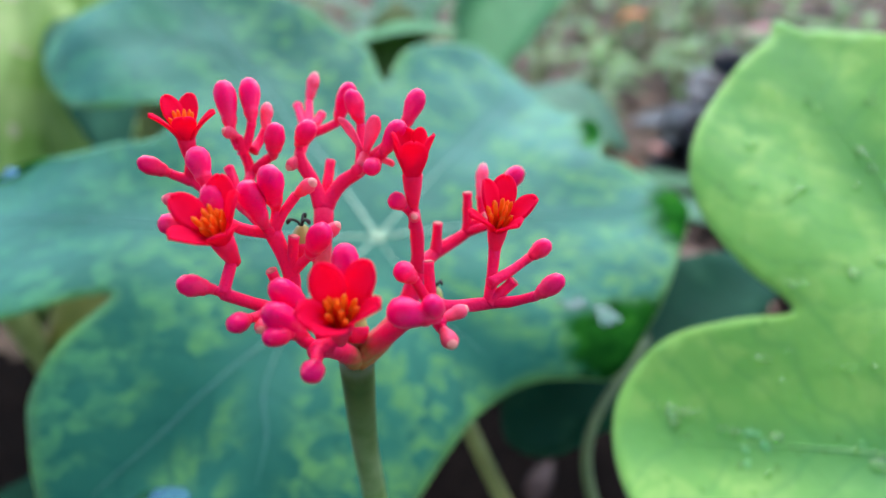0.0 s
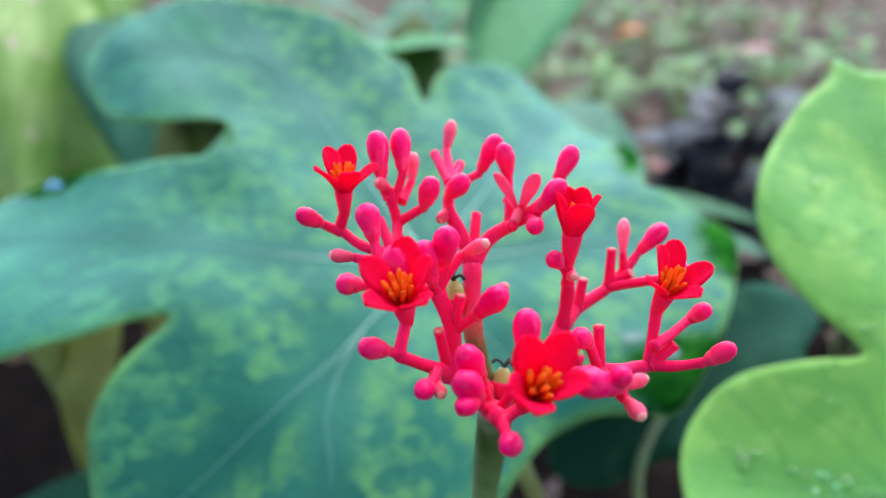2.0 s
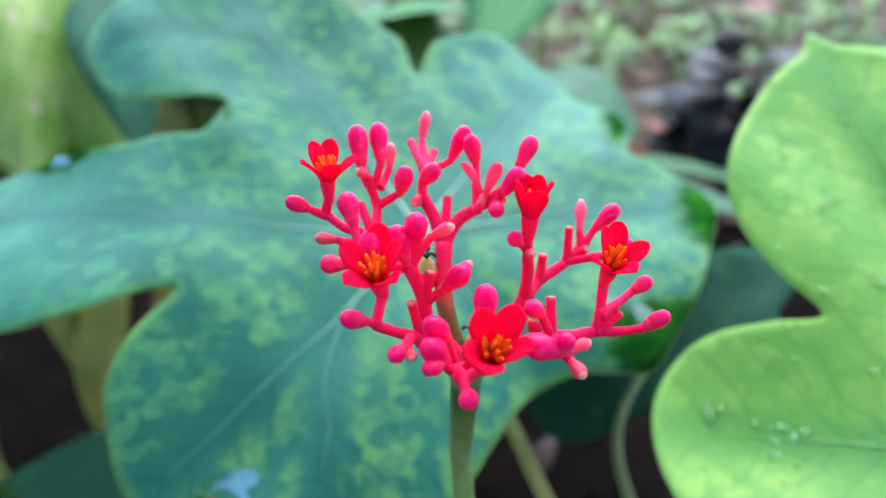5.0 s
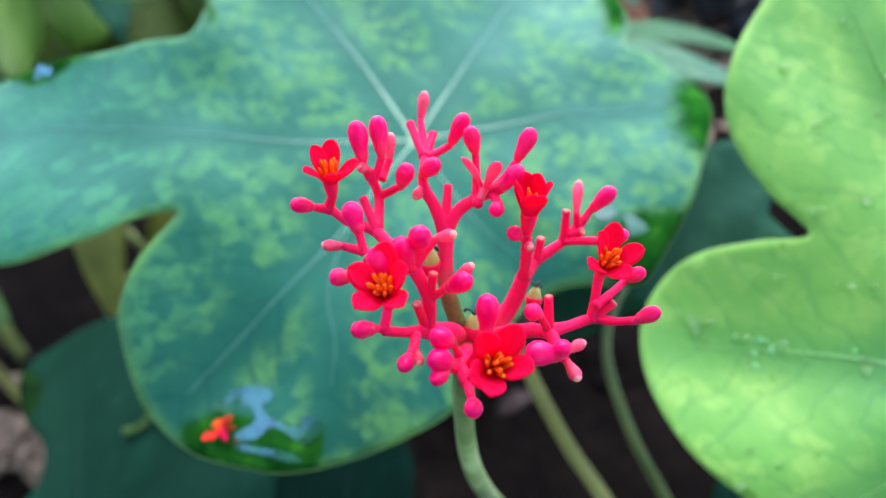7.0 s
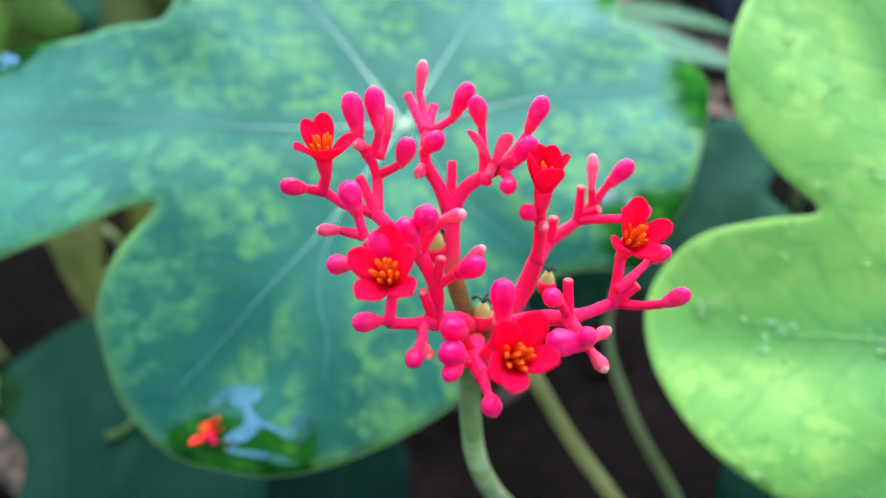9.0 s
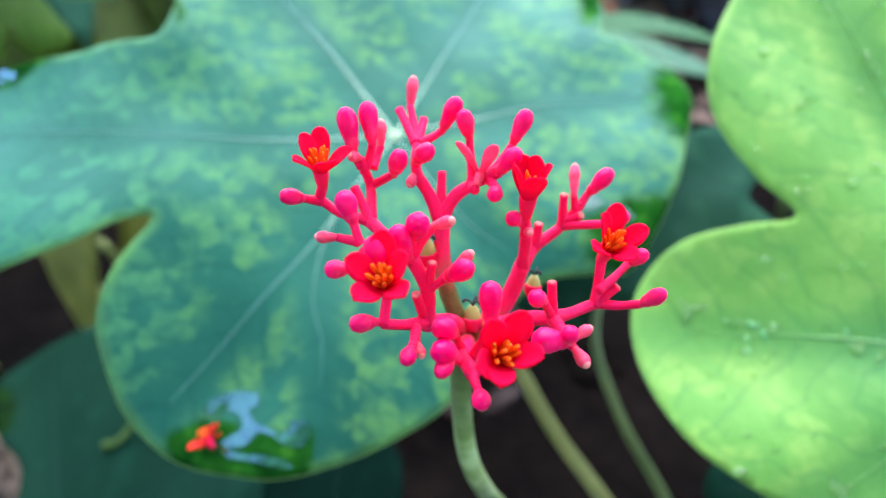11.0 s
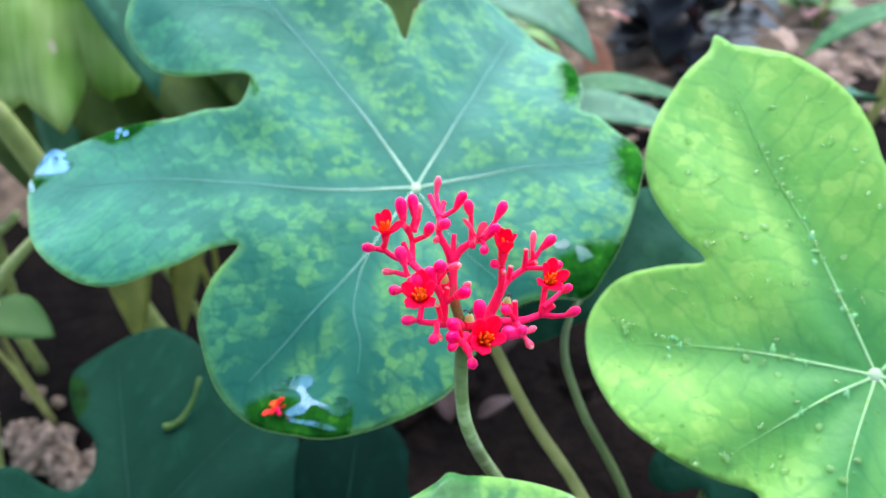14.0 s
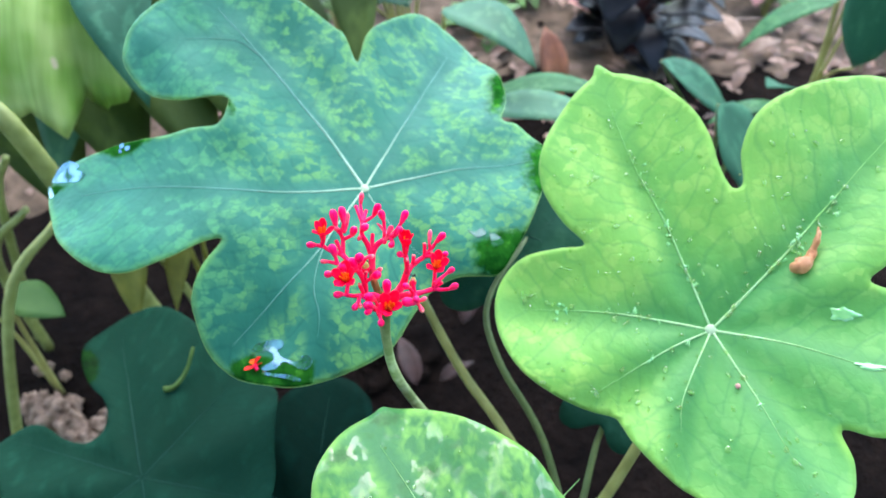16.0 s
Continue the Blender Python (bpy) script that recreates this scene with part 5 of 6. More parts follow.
bud("round", (23.2, 6.4, 19), (26.6, 6.2, 22), 0.9, (16.3, 1.3, 17.5))
bud("round", (4.6, -4.6, 22.6), (2.2, -5.6, 25.6), 1.0, N_N)
stub(N_N, (6.7, -0.8, 23.4))
branch([N_N, (8, -9, 18), (8.2, -11.5, 19.5)], 1.2, 1.0)
bud("big", (8, -12.5, 21), (1, -13.6, 23.4), 1.1)
bud("round", (8, -11.5, 20.5), (7.2, -13.8, 25), 1.0)
bud("pale", (8.8, -10.6, 19.4), (12.4, -9.4, 20.3), 0.85, (8.2, -11, 19))
bud("pale", (8.8, -12.6, 18.8), (10.1, -16.8, 19.2), 0.95, (8.2, -11.2, 19))


def fruit(base, tip, size=1.0):
    """A young fruit with its dried black stigma."""
    at = along(mm(base), mm(tip), 0) @ Matrix.Scale(size, 4)
    ob = part("young_fruit", lathe([(0, -0.001), (0.0016, -0.0008), (0.0021, 0.0006), (0.0021, 0.0022), (0.0016, 0.0038), (0.0009, 0.0048), (0, 0.005)]), MAT_FRUIT, cluster, "yellow-green young fruit with a black dried tip", at)
    part("sepal_cup", lathe([(0, -0.0014), (0.0018, -0.0012), (0.0024, 0.0002), (0.0025, 0.0017), (0.0022, 0.0022), (0.0020, 0.0016)]), MAT_CALYX, ob)
    for k in range(3):
        a = radians(120 * k + 20)
        c, s = math.cos(a), math.sin(a)
        part("stigma", tube(bmesh.new(), [(0, 0, 0.0046, 0.00028), (c * 0.0006, s * 0.0006, 0.0058, 0.00026), (c * 0.0016, s * 0.0016, 0.0064, 0.0003), (c * 0.0022, s * 0.0022, 0.0062, 0.00042), (c * 0.0024, s * 0.0024, 0.0056, 0.00022)], 7, 4), MAT_STIGMA, ob)


fruit((-7.2, 6.5, 4.2), (-6.4, 9.5, 10), 0.88)
fruit((6.6, 13.6, 5), (7.6, 16.5, 10.5), 0.75)
fruit((-15.4, 12.6, 18.6), (-15.4, 13.4, 25), 0.95)

# ---- fallen flower on the mottled leaf ----
fallen = thing("fallen_flower", "small scarlet fallen flower on the wet rim of a leaf", "flower")
fallen.matrix_basis = MAIN.m @ Matrix.Translation(MAIN.polar(241.3, 149.8, 0.004)) @ pose(0, 0, 0, 68, 22, 205) @ Matrix.Diagonal((1.05, 1.05, 0.8, 1))
part("calyx", CALYX, None, fallen)
for k, (lift, roll) in enumerate(((-30, 20), (12, -25), (-45, 10), (25, 30), (-12, -35))):
    part("petal", PETAL_FLAT, None, fallen, "", pose(0, 0, 0, 0, 0, 72 * k + 9 * (k % 3)) @ pose(0, 0, 0, lift, roll))
for k in range(5):
    part("stamen", STAMEN, None, fallen, "", pose(0, 0, 0, 0, 0, 72 * k) @ pose(0.0005, 0, 0.0002, 0, 12) @ Matrix.Scale(0.8, 4))

# ---- plants behind ----
def leaf_blade(bm, base, tip, width, droop=0.15, fold=0.25, side=None, rows=10):
    """A pointed leaf from base to tip, folded along its midrib and bowed."""
    a, b = Vector(base), Vector(tip)
    d = b - a
    s = Vector(side).normalized() if side else d.cross(Vector((0, 0, 1))).normalized()
    up = s.cross(d).normalized()
    left, mid, right = [], [], []
    for i in range(rows + 1):
        t = i / rows
        w = width / 2 * math.sin(math.pi * t ** 0.8) ** 0.85 * (1 - 0.25 * t) + 0.0004
        c = a + d * t + up * (droop * d.length * 4 * t * (1 - t))
        mid.append(bm.verts.new(c))
        for side_list, k in ((left, -1), (right, 1)):
            side_list.append([bm.verts.new(c + s * k * w * f + up * (fold * w * f + 0.04 * w * math.sin(9 * t + 2 * k))) for f in (0.5, 1.0)])
    for i in range(rows):
        for lst in (left, right):
            bm.faces.new((mid[i], mid[i + 1], lst[i + 1][0], lst[i][0]))
            bm.faces.new((lst[i][0], lst[i + 1][0], lst[i + 1][1], lst[i][1]))
    return bm


def leafy_plant(name, label, root, leaves, mat, stem_mat, group="", category="plant", stem_r=0.003, thick=0.0006):
    """A plant of pointed leaves (base, tip, width) on stalks that rise from its root."""
    ob = thing(name, label, category, group, root)
    r = Vector(root)
    for base, tip, width, *rest in leaves:
        bm = leaf_blade(bmesh.new(), Vector(base) - r, Vector(tip) - r, width, *(rest[:2]))
        lf = part("leaf", bm, rest[2] if len(rest) > 2 else mat, ob)
        sol = lf.modifiers.new("thickness", 'SOLIDIFY')
        sol.thickness = thick
        b = Vector(base) - r
        part("stalk", tube(bmesh.new(), [(0, 0, -0.01, stem_r * 1.3), (b.x * 0.35, b.y * 0.35, b.z * 0.6, stem_r), (b.x, b.y, b.z, stem_r * 0.6)], 7, 5), stem_mat, ob)
    return ob


def pleated_leaf(base, tip, width, pleats=7, depth=0.012, droop=0.1, seed=1):
    """A broad leaf folded in pleats from its foot, with a torn, toothed far edge."""
    rng = random.Random(seed)
    bm = bmesh.new()
    a, d = Vector(base), Vector(tip) - Vector(base)
    s = d.cross(Vector((0, 0, 1))).normalized()
    up = s.cross(d).normalized()
    rows, cols = 18, pleats * 10
    tear = [rng.uniform(0.0, 0.22) for _ in range(pleats + 1)]
    grid = []
    for i in range(rows + 1):
        t = i / rows
        line = []
        for j in range(cols + 1):
            q = 2 * j / cols - 1
            f = (q + 1) / 2 * pleats
            tooth = abs((f % 1) - 0.5) * 2
            reach = 1 - 0.22 * abs(q) ** 1.6 - (0.05 * tooth + tear[int(f) % len(tear)] * (0.4 + 0.6 * tooth)) * t ** 3
            w = width / 2 * (0.12 + 0.88 * math.sin(math.pi / 2 * t ** 0.75)) * (1 - 0.22 * max(0, t - 0.6))
            line.append(bm.verts.new(a + d * (t * reach) + s * q * w + up * (droop * d.length * 4 * t * (1 - t) + depth * (0.5 - tooth) * min(1, 2 * t) - 0.12 * width * q * q * t)))
        grid.append(line)
    for r0, r1 in zip(grid, grid[1:]):
        for j in range(cols):
            bm.faces.new((r0[j], r0[j + 1], r1[j + 1], r1[j]))
    return bm


def pleated_plant(label, root, leaves, mat):
    ob = thing("background_plant", label, "plant", "plants behind", root)
    r = Vector(root)
    for k, (base, tip, width) in enumerate(leaves):
        p, q = Vector(base) - r, Vector(tip) - r
        lf = part("leaf", pleated_leaf(p, q, width, 3, 0.009, 0.1, k + 3), mat, ob)
        lf.modifiers.new("thickness", 'SOLIDIFY').thickness = 0.0006
        part("stalk", tube(bmesh.new(), [(0, 0, -0.01, 0.007), (p.x * 0.35, p.y * 0.35, p.z * 0.6, 0.006), (p.x, p.y, p.z, 0.004)], 8, 5), MAT_PETIOLE, ob)
    return ob


pleated_plant("yellow-green plant with broad pleated torn leaves", (-0.50, 0.85, 0.0), [
    ((-0.40, 0.79, 0.56), (-0.305, 0.535, 0.36), 0.22), ((-0.37, 0.82, 0.57), (-0.275, 0.585, 0.375), 0.14), ((-0.47, 0.74, 0.50), (-0.395, 0.50, 0.36), 0.16),
    ((-0.44, 0.82, 0.5), (-0.27, 0.72, 0.50), 0.18), ((-0.5, 0.8, 0.46), (-0.50, 0.54, 0.41), 0.18)], MAT_LEAF_YELLOW)
leafy_plant("background_plant", "dull green plant with hanging leaves in shade", (-0.32, 0.95, 0.0), [
    ((-0.285, 0.72, 0.50), (-0.221, 0.555, 0.40), 0.085, 0.12, 0.15, MAT_LEAF_COOL), ((-0.25, 0.9, 0.38), (-0.12, 0.66, 0.36), 0.11, 0.1, 0.15), ((-0.36, 0.85, 0.36), (-0.38, 0.62, 0.26), 0.10, 0.1, 0.15),
    ((-0.25, 0.95, 0.42), (-0.05, 0.88, 0.40), 0.11, 0.1, 0.15)], MAT_LEAF_GREY, MAT_PETIOLE, "plants behind")
leafy_plant("background_plant", "olive-green plant with broad drooping leaves in shade", (-0.26, 0.86, 0.0), [
    ((-0.30, 0.80, 0.41), (-0.20, 0.64, 0.24), 0.12, 0.08, 0.1), ((-0.38, 0.80, 0.40), (-0.29, 0.63, 0.23), 0.13, 0.08, 0.1), ((-0.2, 0.82, 0.41), (-0.13, 0.66, 0.25), 0.15, 0.08, 0.1), ((-0.14, 0.85, 0.41), (-0.06, 0.70, 0.26), 0.12, 0.08, 0.1),
    ((-0.46, 0.78, 0.36), (-0.38, 0.62, 0.2), 0.13, 0.08, 0.1), ((-0.25, 0.86, 0.45), (-0.16, 0.72, 0.30), 0.13, 0.08, 0.1)], MAT_LEAF_OLIVE, MAT_LEAF_OLIVE, "plants behind", stem_r=0.004)
leafy_plant("background_plant", "grey-green plant with broad soft leaves", (0.06, 1.25, 0.0), [
    ((-0.02, 0.90, 0.46), (-0.012, 0.72, 0.32), 0.075, 0.05, 0.1, MAT_LEAF_OLIVE), ((-0.085, 0.85, 0.425), (0.05, 0.83, 0.44), 0.075, 0.06, 0.06, MAT_LEAF_PALE), ((0.215, 1.34, 0.49), (0.055, 0.93, 0.315), 0.19, 0.04, 0.03, MAT_LEAF_PALE), ((0.10, 1.36, 0.5), (0.005, 1.0, 0.40), 0.10, 0.06, 0.06, MAT_LEAF_PALE), ((-0.11, 1.02, 0.405), (0.03, 0.99, 0.42), 0.06, 0.06, 0.1), ((-0.02, 1.1, 0.44), (-0.01, 0.98, 0.37), 0.10, 0.08, 0.1), ((0.0, 1.15, 0.2), (0.06, 1.0, 0.27), 0.09, 0.08, 0.1), ((0.0, 1.2, 0.34), (-0.10, 1.02, 0.37), 0.10, 0.1, 0.1), ((0.08, 1.25, 0.34), (0.28, 1.22, 0.45), 0.14, 0.1, 0.1),
    ((0.04, 1.2, 0.3), (0.10, 0.98, 0.33), 0.11, 0.12, 0.1), ((-0.05, 1.3, 0.3), (-0.25, 1.25, 0.42), 0.13, 0.12, 0.1)], MAT_LEAF_GREY, MAT_PETIOLE, "plants behind")
leafy_plant("background_plant", "low plant with one large light green pointed leaf", (0.10, 0.82, 0.0), [
    ((0.095, 0.745, 0.395), (0.192, 0.635, 0.372), 0.078, 0.14, 0.1, MAT_LEAF_GREY), ((0.12, 0.66, 0.305), (0.28, 0.555, 0.335), 0.07, 0.08, 0.1, MAT_LEAF_GREY), ((0.15, 0.7, 0.30), (0.30, 0.62, 0.33), 0.05, 0.1, 0.1), ((0.1, 0.78, 0.3), (0.06, 0.6, 0.3), 0.07, 0.1, 0.1)], MAT_LEAF_MID, MAT_PETIOLE, "plants behind")
leafy_plant("background_plant", "green plant with long arching narrow leaves", (0.80, 1.02, 0.0), [
    ((0.775, 1.0, 0.245), (0.625, 1.0, 0.162), 0.058, 0.12, 0.1), ((0.79, 1.0, 0.25), (0.835, 0.96, 0.13), 0.045, 0.1, 0.15), ((0.76, 0.88, 0.19), (0.705, 0.84, 0.43), 0.10, 0.04, 0.15, MAT_LEAF_COOL),
    ((0.84, 1.02, 0.22), (0.90, 0.92, 0.33), 0.06, 0.1, 0.15), ((0.80, 1.05, 0.24), (0.70, 1.2, 0.27), 0.05, 0.12, 0.15)], MAT_LEAF_MID, MAT_PETIOLE, "plants behind")
leafy_plant("background_plant", "low dull green plant with overlapping broad leaves in shade", (0.50, 0.74, 0.0), [
    ((0.395, 0.77, 0.29), (0.525, 0.73, 0.17), 0.095, 0.08, 0.1, MAT_LEAF_COOL), ((0.55, 0.71, 0.248), (0.445, 0.69, 0.238), 0.034, 0.08, 0.1), ((0.42, 0.63, 0.31), (0.48, 0.585, 0.19), 0.125, 0.05, 0.08, MAT_LEAF_COOL),
    ((0.60, 0.78, 0.22), (0.53, 0.72, 0.27), 0.05, 0.08, 0.1, MAT_LEAF_COOL)], MAT_LEAF_MID, MAT_DARK_STALK, "plants behind")
def dark_plant(root, count, seed):
    rng = random.Random(seed)
    x, y, _ = root
    leaves = []
    for k in range(count):
        a = rng.uniform(0, 6.28)
        z0 = 0.02 + 0.20 * k / count
        l = rng.uniform(0.10, 0.19)
        leaves.append(((x + 0.05 * math.cos(a), y + 0.05 * math.sin(a), z0), (x + l * math.cos(a), y + l * math.sin(a), z0 + rng.uniform(-0.09, 0.06)), rng.uniform(0.07, 0.11), 0.15, 0.12))
    leafy_plant("dark_foliage_plant", "glossy purple-black broad-leaved plant on bare soil", root, leaves, MAT_LEAF_PURPLE, MAT_RED_STEM, "plants behind", stem_r=0.004)


dark_plant((0.525, 1.28, 0.0), 46, 4)

# stalks and a withered leaf at the shaded side
stalks = thing("stalk_clump", "clump of pale green and yellowing stalks rising from shaded soil", "plant", "plants behind", (-0.42, 0.5, 0.0))
for p0, p1, p2, r in (((-0.03, -0.13, 0.0), (0.062, -0.1, 0.285), (0.135, -0.075, 0.372), 0.0055), ((0.10, 0.10, 0.0), (0.096, 0.0, 0.399), (0.06, 0.01, 0.46), 0.010),
                      ((-0.08, 0.10, 0.0), (0.0, 0.06, 0.28), (0.045, 0.04, 0.36), 0.005), ((-0.06, 0.08, 0.0), (-0.04, 0.06, 0.2), (0.03, 0.05, 0.28), 0.006),
                      ((0.16, 0.1, 0.0), (0.165, 0.06, 0.12), (0.17, 0.0, 0.26), 0.005)):
    part("stalk", tube(bmesh.new(), [(*p0, r * 1.2), (*p1, r), (*p2, r * 0.7)], 8, 6), MAT_YELLOW_STALK, stalks)
leafy_plant("withered_plant", "withered olive-brown leaf hanging in shade", (-0.24, 0.60, 0.0), [((-0.26, 0.56, 0.34), (-0.295, 0.49, 0.14), 0.075, 0.05, 0.2), ((-0.2, 0.58, 0.32), (-0.245, 0.49, 0.16), 0.05, 0.05, 0.2)], MAT_WITHER, MAT_WITHER, "plants behind")
leafy_plant("background_plant", "small green seedling leaf in shade", (-0.44, 0.5, 0.0), [((-0.375, 0.43, 0.275), (-0.325, 0.42, 0.243), 0.05, 0.06, 0.1), ((-0.46, 0.5, 0.18), (-0.48, 0.4, 0.2), 0.07, 0.1, 0.1)], MAT_LEAF_SEED, MAT_PETIOLE, "plants behind")
bit = thing("leaf_stalk", "short yellow-green broken leaf stalk lying on a dark leaf", "debris")
part("stalk", tube(bmesh.new(), [(-0.197, 0.302, 0.266, 0.0030), (-0.187, 0.305, 0.267, 0.0022), (-0.178, 0.318, 0.272, 0.0018), (-0.172, 0.335, 0.283, 0.0016)], 8, 6), MAT_LEAF_MOSS, bit)


# small weeds in the background
def weed(root, height, seed):
    rng = random.Random(seed)
    x, y, z = root
    leaves = []
    for k in range(rng.randint(7, 11)):
        a = rng.uniform(0, 6.28)
        r0, r1, h = rng.uniform(0.0, 0.03), rng.uniform(0.06, 0.12), rng.uniform(0.3, 1.0) * height
        leaves.append(((x + r0 * math.cos(a), y + r0 * math.sin(a), h), (x + r1 * math.cos(a), y + r1 * math.sin(a), h + rng.uniform(-0.03, 0.03)), rng.uniform(0.03, 0.055), 0.12, 0.15))
    return leafy_plant("weed", "small green weed growing among dead leaves", root, leaves, MAT_LEAF_WEED, MAT_PETIOLE, "weeds on the soil", stem_r=0.0018)


for k, (x, y) in enumerate(((0.36, 1.62), (0.58, 1.75), (0.42, 1.95), (0.75, 1.6), (0.30, 2.1), (0.62, 2.15), (0.9, 1.95), (0.46, 2.4), (0.85, 2.4), (1.15, 2.15), (0.25, 1.75), (0.1, 2.3), (-0.25, 1.9), (-0.5, 1.6), (-0.1, 1.7),
                            (1.3, 2.6), (0.6, 2.8), (1.0, 2.9), (-0.7, 2.2), (-0.4, 2.6), (0.15, 2.8), (1.05, 1.15), (-0.75, 1.2), (0.95, 0.75), (1.35, 1.7))):
    weed((x, y, 0.0), 0.16 + 0.03 * (k % 4), 100 + k)


for k in range(16):
    weed((0.22 + 0.06 * ((k * 7) % 16), 1.35 + 0.05 * ((k * 5) % 16), 0.0), 0.06 + 0.02 * (k % 3), 300 + k)


for k in range(18):
    weed((0.34 + 0.045 * ((k * 7) % 18), 1.55 + 0.075 * ((k * 5) % 18), 0.0), 0.09 + 0.03 * (k % 4), 500 + k)


for k in range(22):
    weed((-0.75 + 0.045 * ((k * 9) % 22), 1.25 + 0.045 * ((k * 5) % 22), 0.0), 0.20 + 0.04 * (k % 4), 400 + k)


# ---- soil clods, dead leaves, twigs ----
def clod(at, size, seed, mat, label):
    bm = bmesh.new()
    bmesh.ops.create_icosphere(bm, subdivisions=4, radius=1.0)
    for v in bm.verts:
        k = 0.95 + 0.5 * noise.noise(v.co * 1.7 + Vector((seed, 0, 0))) + 0.42 * noise.noise(v.co * 4.2 + Vector((0, seed, 0))) + 0.14 * noise.noise(v.co * 9 + Vector((0, 0, seed))) + 0.06 * noise.noise(v.co * 21)
        v.co = Vector((v.co.x * size[0], v.co.y * size[1], v.co.z * size[2])) * k
    ob = new("soil_clod", mesh_from("soil_clod", bm, mat))
    ob.location = at
    return tagged(ob, label, "soil clod", "clods of earth")


for k, (x, y, a, b, c) in enumerate(((-0.433, 0.458, 0.026, 0.022, 0.020), (-0.462, 0.475, 0.022, 0.02, 0.016), (-0.405, 0.437, 0.020, 0.018, 0.018), (-0.389, 0.418, 0.016, 0.015, 0.014), (-0.415, 0.47, 0.014, 0.013, 0.014),
                                    (-0.374, 0.438, 0.011, 0.010, 0.009), (-0.445, 0.435, 0.014, 0.012, 0.012), (-0.468, 0.533, 0.012, 0.01, 0.008), (-0.437, 0.52, 0.007, 0.007, 0.006), (-0.37, 0.455, 0.007, 0.006, 0.006))):
    clod((x, y, 0.012), (a, b, c), 3 + 2.7 * k, MAT_CLOD, "light brown crumbling clod of dry earth on the soil")
# both lumps share the soil tone darkened for shade
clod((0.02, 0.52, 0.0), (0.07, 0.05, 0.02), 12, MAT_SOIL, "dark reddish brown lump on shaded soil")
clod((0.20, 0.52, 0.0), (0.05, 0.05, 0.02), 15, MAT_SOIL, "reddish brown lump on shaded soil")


def litter():
    """Dead leaves strewn over the soil."""
    rng = random.Random(77)
    bm = bmesh.new()
    for _ in range(6500):
        x, y = rng.uniform(-1.2, 2.2), rng.uniform(0.85, 4.0)
        if x < 0.2 and rng.random() < 0.6:
            continue
        a, l = rng.uniform(0, 6.28), rng.choice((rng.uniform(0.015, 0.035), rng.uniform(0.02, 0.045), rng.uniform(0.03, 0.07)))
        z = 0.012 + 0.03 * abs(rng.gauss(0, 0.5))
        tilt = rng.uniform(-0.25, 0.35)
        leaf_blade(bm, (x, y, z), (x + l * math.cos(a), y + l * math.sin(a), z + l * tilt * 0.6), l * rng.uniform(0.35, 0.65), rng.uniform(0.0, 0.15), rng.uniform(-0.3, 0.5), None, 5)
    ob = new("leaf_litter", mesh_from("leaf_litter", bm, MAT_DEAD))
    return tagged(ob, "brown and pinkish dead leaves strewn over the soil", "dead leaves", kind="stuff")


def dead_material():
    m, n, l, b = material("dead_leaves", 0.75, 0.3)
    g = n.new("ShaderNodeNewGeometry")
    r = ramp(n, [(0.0, (0.085, 0.05, 0.034)), (0.45, (0.135, 0.083, 0.058)), (0.75, (0.18, 0.115, 0.083)), (0.95, (0.28, 0.185, 0.14)), (1.0, (0.40, 0.24, 0.17))])
    l.new(g.outputs["Random Per Island"], r.inputs["Fac"])
    t = noise_tex(n, l, 50, 4.0)
    r2 = ramp(n, [(0.3, (0.6, 0.6, 0.6)), (0.7, (1.1, 1.1, 1.1))])
    l.new(t.outputs["Fac"], r2.inputs["Fac"])
    l.new(mix(n, l, 1.0, r.outputs["Color"], r2.outputs["Color"], 'MULTIPLY'), b.inputs["Base Color"])
    bump(n, l, b, t.outputs["Fac"], 0.4, 0.002)
    return m


MAT_DEAD = dead_material()


def mulch():
    """Decayed leaves that cover the soil behind the plants; their border dips under the soil."""
    bm = bmesh.new()
    nx, ny = 145, 125
    grid = []
    for j in range(ny + 1):
        row = []
        for i in range(nx + 1):
            x, y = -1.7 + 4.6 * i / nx, 0.85 + 3.6 * j / ny
            base = 0.03 * noise.noise((x * 2.1, y * 2.1, 0)) + 0.012 * noise.noise((x * 7, y * 7, 3))
            border = min(i, nx - i, ny - j) / 10 - 0.3 + 0.9 * noise.noise((x * 2.3, y * 2.3, 7))
            front = (y - 1.0 + 0.18 * noise.noise((x * 3, 0.5, 1)) + 0.25 * max(0, 0.2 - x)) / 0.2
            cover = max(0.0, min(1.0, border, front))
            row.append(bm.verts.new((x, y, base - 0.02 + 0.028 * cover + 0.01 * noise.noise((x * 24, y * 24, 0)) + 0.008 * noise.noise((x * 55, y * 55, 5)))))
        grid.append(row)
    for r0, r1 in zip(grid, grid[1:]):
        for i in range(nx):
            bm.faces.new((r0[i], r0[i + 1], r1[i + 1], r1[i]))
    m = plain("brown_mulch", (0.048, 0.034, 0.021), (0.15, 0.106, 0.073), 28, 0.9, 0.2, 0.006)
    ob = new("leaf_mulch", mesh_from("leaf_mulch", bm, m))
    return tagged(ob, "crumbly brown mulch of decayed leaves over the soil", "mulch", kind="stuff")


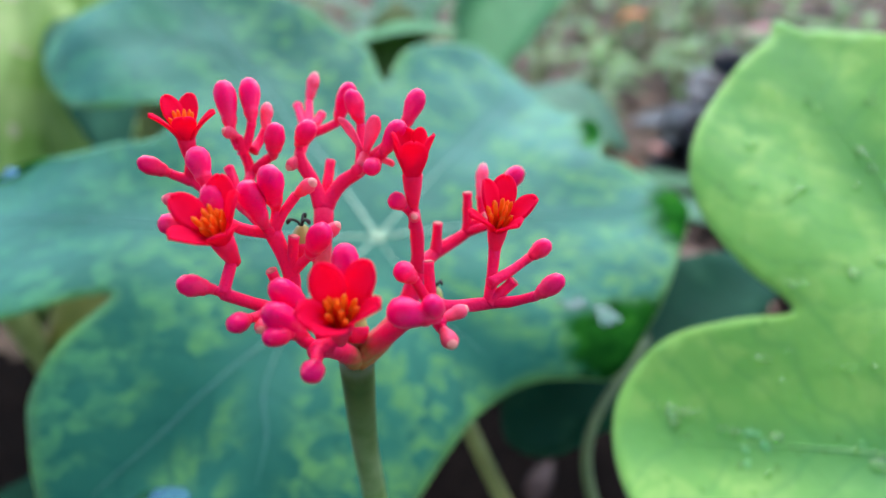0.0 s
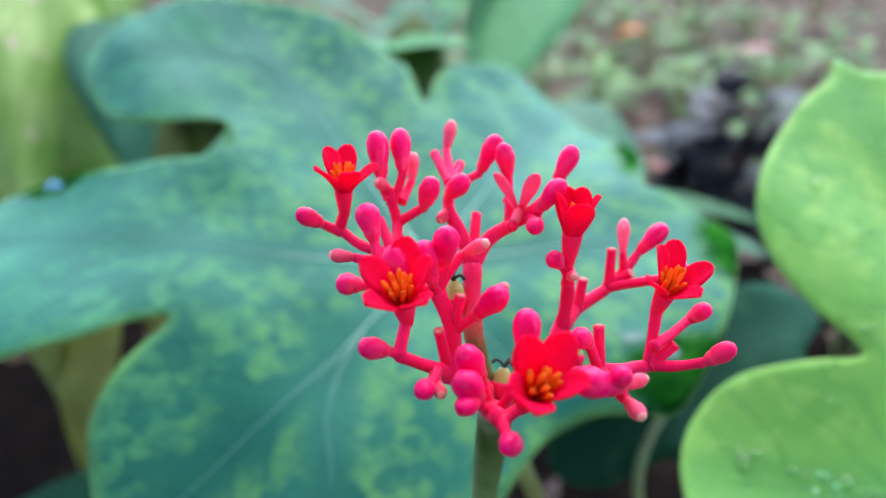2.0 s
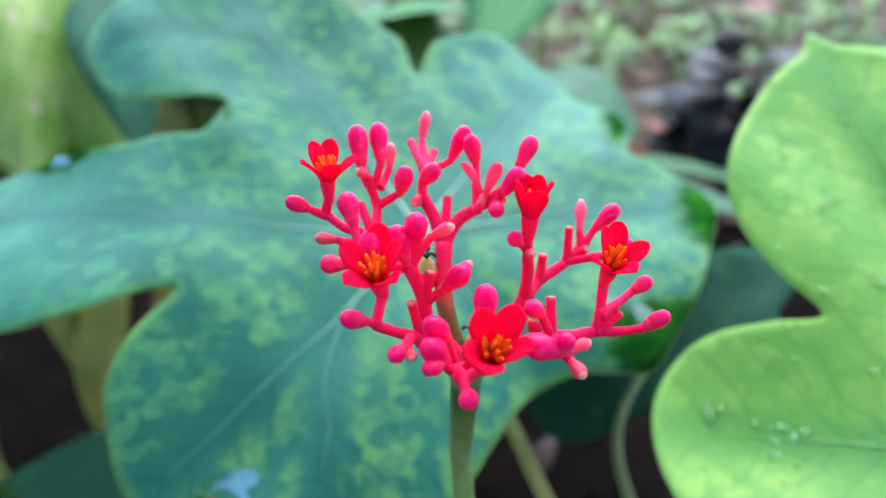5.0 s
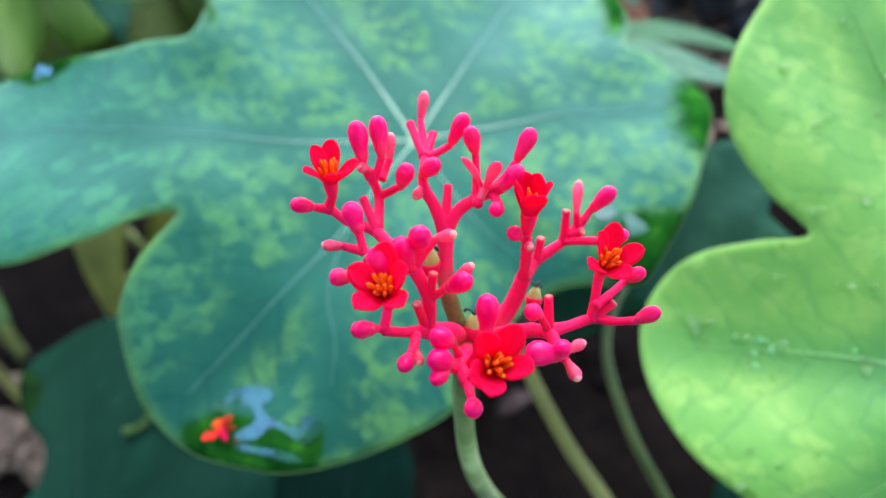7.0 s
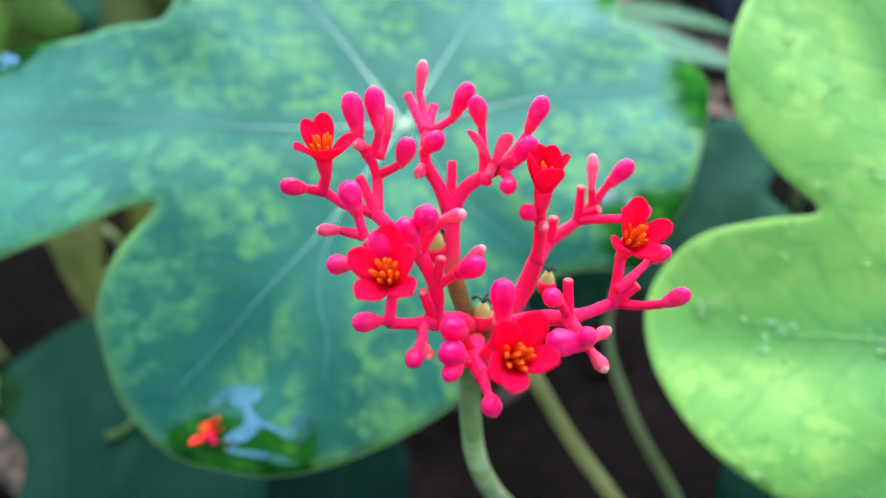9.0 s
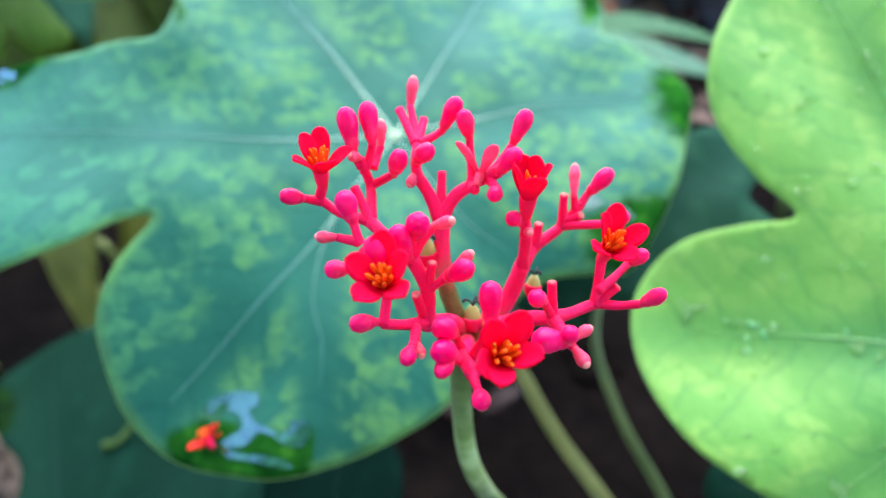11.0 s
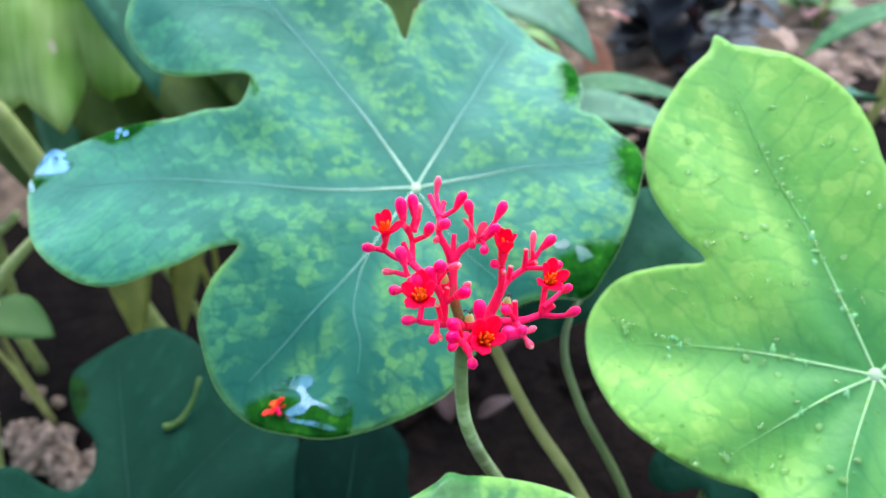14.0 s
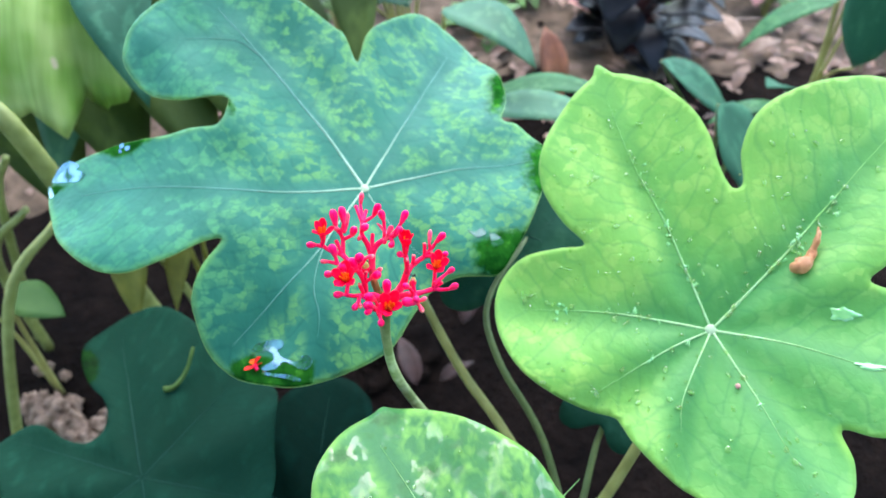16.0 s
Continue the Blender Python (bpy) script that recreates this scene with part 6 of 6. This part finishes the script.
mulch()
litter()
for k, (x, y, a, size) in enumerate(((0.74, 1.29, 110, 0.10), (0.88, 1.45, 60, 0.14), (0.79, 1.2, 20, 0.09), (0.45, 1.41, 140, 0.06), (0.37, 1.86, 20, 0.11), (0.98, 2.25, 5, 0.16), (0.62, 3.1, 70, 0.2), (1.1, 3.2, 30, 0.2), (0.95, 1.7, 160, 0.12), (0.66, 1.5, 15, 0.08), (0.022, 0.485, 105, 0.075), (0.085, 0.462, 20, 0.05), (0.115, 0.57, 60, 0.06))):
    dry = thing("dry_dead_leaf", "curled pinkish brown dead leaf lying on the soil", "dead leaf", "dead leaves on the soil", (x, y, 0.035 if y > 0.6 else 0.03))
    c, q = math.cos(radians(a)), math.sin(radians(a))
    part("leaf", leaf_blade(bmesh.new(), (-c * size / 2, -q * size / 2, 0.0), (c * size / 2, q * size / 2, 0.012), size * 0.42, 0.12, 0.3), MAT_DEAD_SHADE if y < 0.6 else MAT_PINK if k % 2 else MAT_LITTER, dry).modifiers.new("thickness", 'SOLIDIFY').thickness = 0.001
orange = thing("orange_dead_leaf", "bright orange dead leaf lying curled on the soil", "dead leaf", at=(0.62, 2.42, 0.03))
sol = part("leaf", leaf_blade(bmesh.new(), (-0.05, 0, 0.0), (0.06, -0.02, 0.05), 0.10, 0.15, 0.3), MAT_ORANGE, orange).modifiers.new("thickness", 'SOLIDIFY')
sol.thickness = 0.001
husk = thing("brown_dead_leaf", "rust-brown dead leaf hanging at the rim of a plant", "dead leaf", at=(0.30, 1.06, 0.12))
sol = part("leaf", leaf_blade(bmesh.new(), (0, 0.02, 0.06), (0.02, -0.03, -0.1), 0.06, 0.1, 0.3), MAT_RUST, husk).modifiers.new("thickness", 'SOLIDIFY')
sol.thickness = 0.001
for k, (p, q, r) in enumerate((((1.2, 2.55, 0.02), (1.75, 2.75, 0.05), 0.009), ((0.9, 1.5, 0.02), (1.25, 1.75, 0.03), 0.006), ((0.35, 2.0, 0.015), (0.75, 2.35, 0.03), 0.005), ((0.7, 1.35, 0.012), (0.95, 1.3, 0.02), 0.004))):
    tw = new("twig", mesh_from("twig", tube(bmesh.new(), [(*p, r), ((p[0] + q[0]) / 2, (p[1] + q[1]) / 2 + 0.02, (p[2] + q[2]) / 2 + 0.012, r * 0.9), (*q, r * 0.5)], 8, 5), MAT_TWIG))
    tagged(tw, "dry grey-brown fallen twig on the soil", "twig", "fallen twigs")


# ---- unseen hedge, added to cut skylight behind and beside the viewer ----
def hedge(label, x0, x1, y0, y1, top, count, seed):
    rng = random.Random(seed)
    bm = bmesh.new()
    for _ in range(count):
        x, y, z = rng.uniform(x0, x1), rng.uniform(y0, y1), rng.uniform(0.02, top) ** 0.9
        a, l, e = rng.uniform(0, 6.28), rng.uniform(0.12, 0.24), rng.uniform(-0.6, 0.5)
        leaf_blade(bm, (x, y, z), (x + l * math.cos(a), y + l * math.sin(a), z + l * e), l * rng.uniform(0.35, 0.55), 0.1, 0.15)
    ob = new("hedge", mesh_from("hedge", bm, MAT_LEAF_WEED))
    return tagged(ob, label, "hedge", kind="stuff")


hedge("unseen dense hedge behind the viewer, added to block skylight", -2.2, 2.4, -1.4, -0.65, 2.2, 2200, 1)
hedge("unseen dense shrubs on one side, added to block low skylight", -2.4, -1.0, -0.9, 3.2, 1.3, 700, 2)
hedge("unseen dense shrubs across the bed, added to block low skylight", 1.7, 2.8, -0.9, 2.0, 1.2, 500, 3)
hedge("unseen dense shrubs closing the far end, added to block low skylight", -2.4, 3.4, 4.2, 5.4, 1.6, 900, 4)


# ---- unseen tree, added so that its crown shades the bed ----
tree = thing("shade_tree", "unseen broad-leaved tree whose crown shades the garden bed", "tree", at=(-1.3, -1.9, 0.0))
part("trunk", tube(bmesh.new(), [(0, 0, -0.05, 0.17), (0.03, 0.02, 0.8, 0.13), (0.1, 0.1, 1.8, 0.11), (0.25, 0.3, 2.7, 0.08)], 14, 6), MAT_BARK, tree)
BOUGHS = (((0.25, 0.3, 2.6), (1.2, 0.9, 3.2), (2.6, 1.2, 3.5)), ((0.2, 0.2, 2.4), (0.6, 1.6, 3.0), (0.9, 3.0, 3.4)), ((0.2, 0.2, 2.3), (-0.8, 0.9, 2.9), (-1.6, 1.8, 3.3)), ((0.25, 0.3, 2.7), (1.4, 2.0, 3.3), (2.4, 3.1, 3.6)))
for a, m1, e in BOUGHS:
    part("limb", tube(bmesh.new(), [(*a, 0.07), (*m1, 0.045), (*e, 0.015)], 10, 6), MAT_BARK, tree)


def crown():
    rng = random.Random(9)
    bm = bmesh.new()
    for _ in range(70):
        a, m1, e = rng.choice(BOUGHS)
        t = rng.uniform(0.35, 1.05)
        c = Vector(a).lerp(Vector(m1), min(1, 2 * t)) if t < 0.5 else Vector(m1).lerp(Vector(e), 2 * t - 1)
        c += Vector((rng.gauss(0, 0.4), rng.gauss(0, 0.4), rng.gauss(0, 0.22)))
        for _ in range(24):
            p = c + Vector((rng.gauss(0, 0.2), rng.gauss(0, 0.2), rng.gauss(0, 0.13)))
            g, s, el = rng.uniform(0, 6.28), rng.uniform(0.1, 0.2), rng.uniform(-0.7, 0.3)
            leaf_blade(bm, p, p + Vector((s * math.cos(g), s * math.sin(g), s * el)), s * rng.uniform(0.4, 0.6), 0.08, 0.12)
    return bm


part("crown", crown(), MAT_LEAF_WEED, tree)
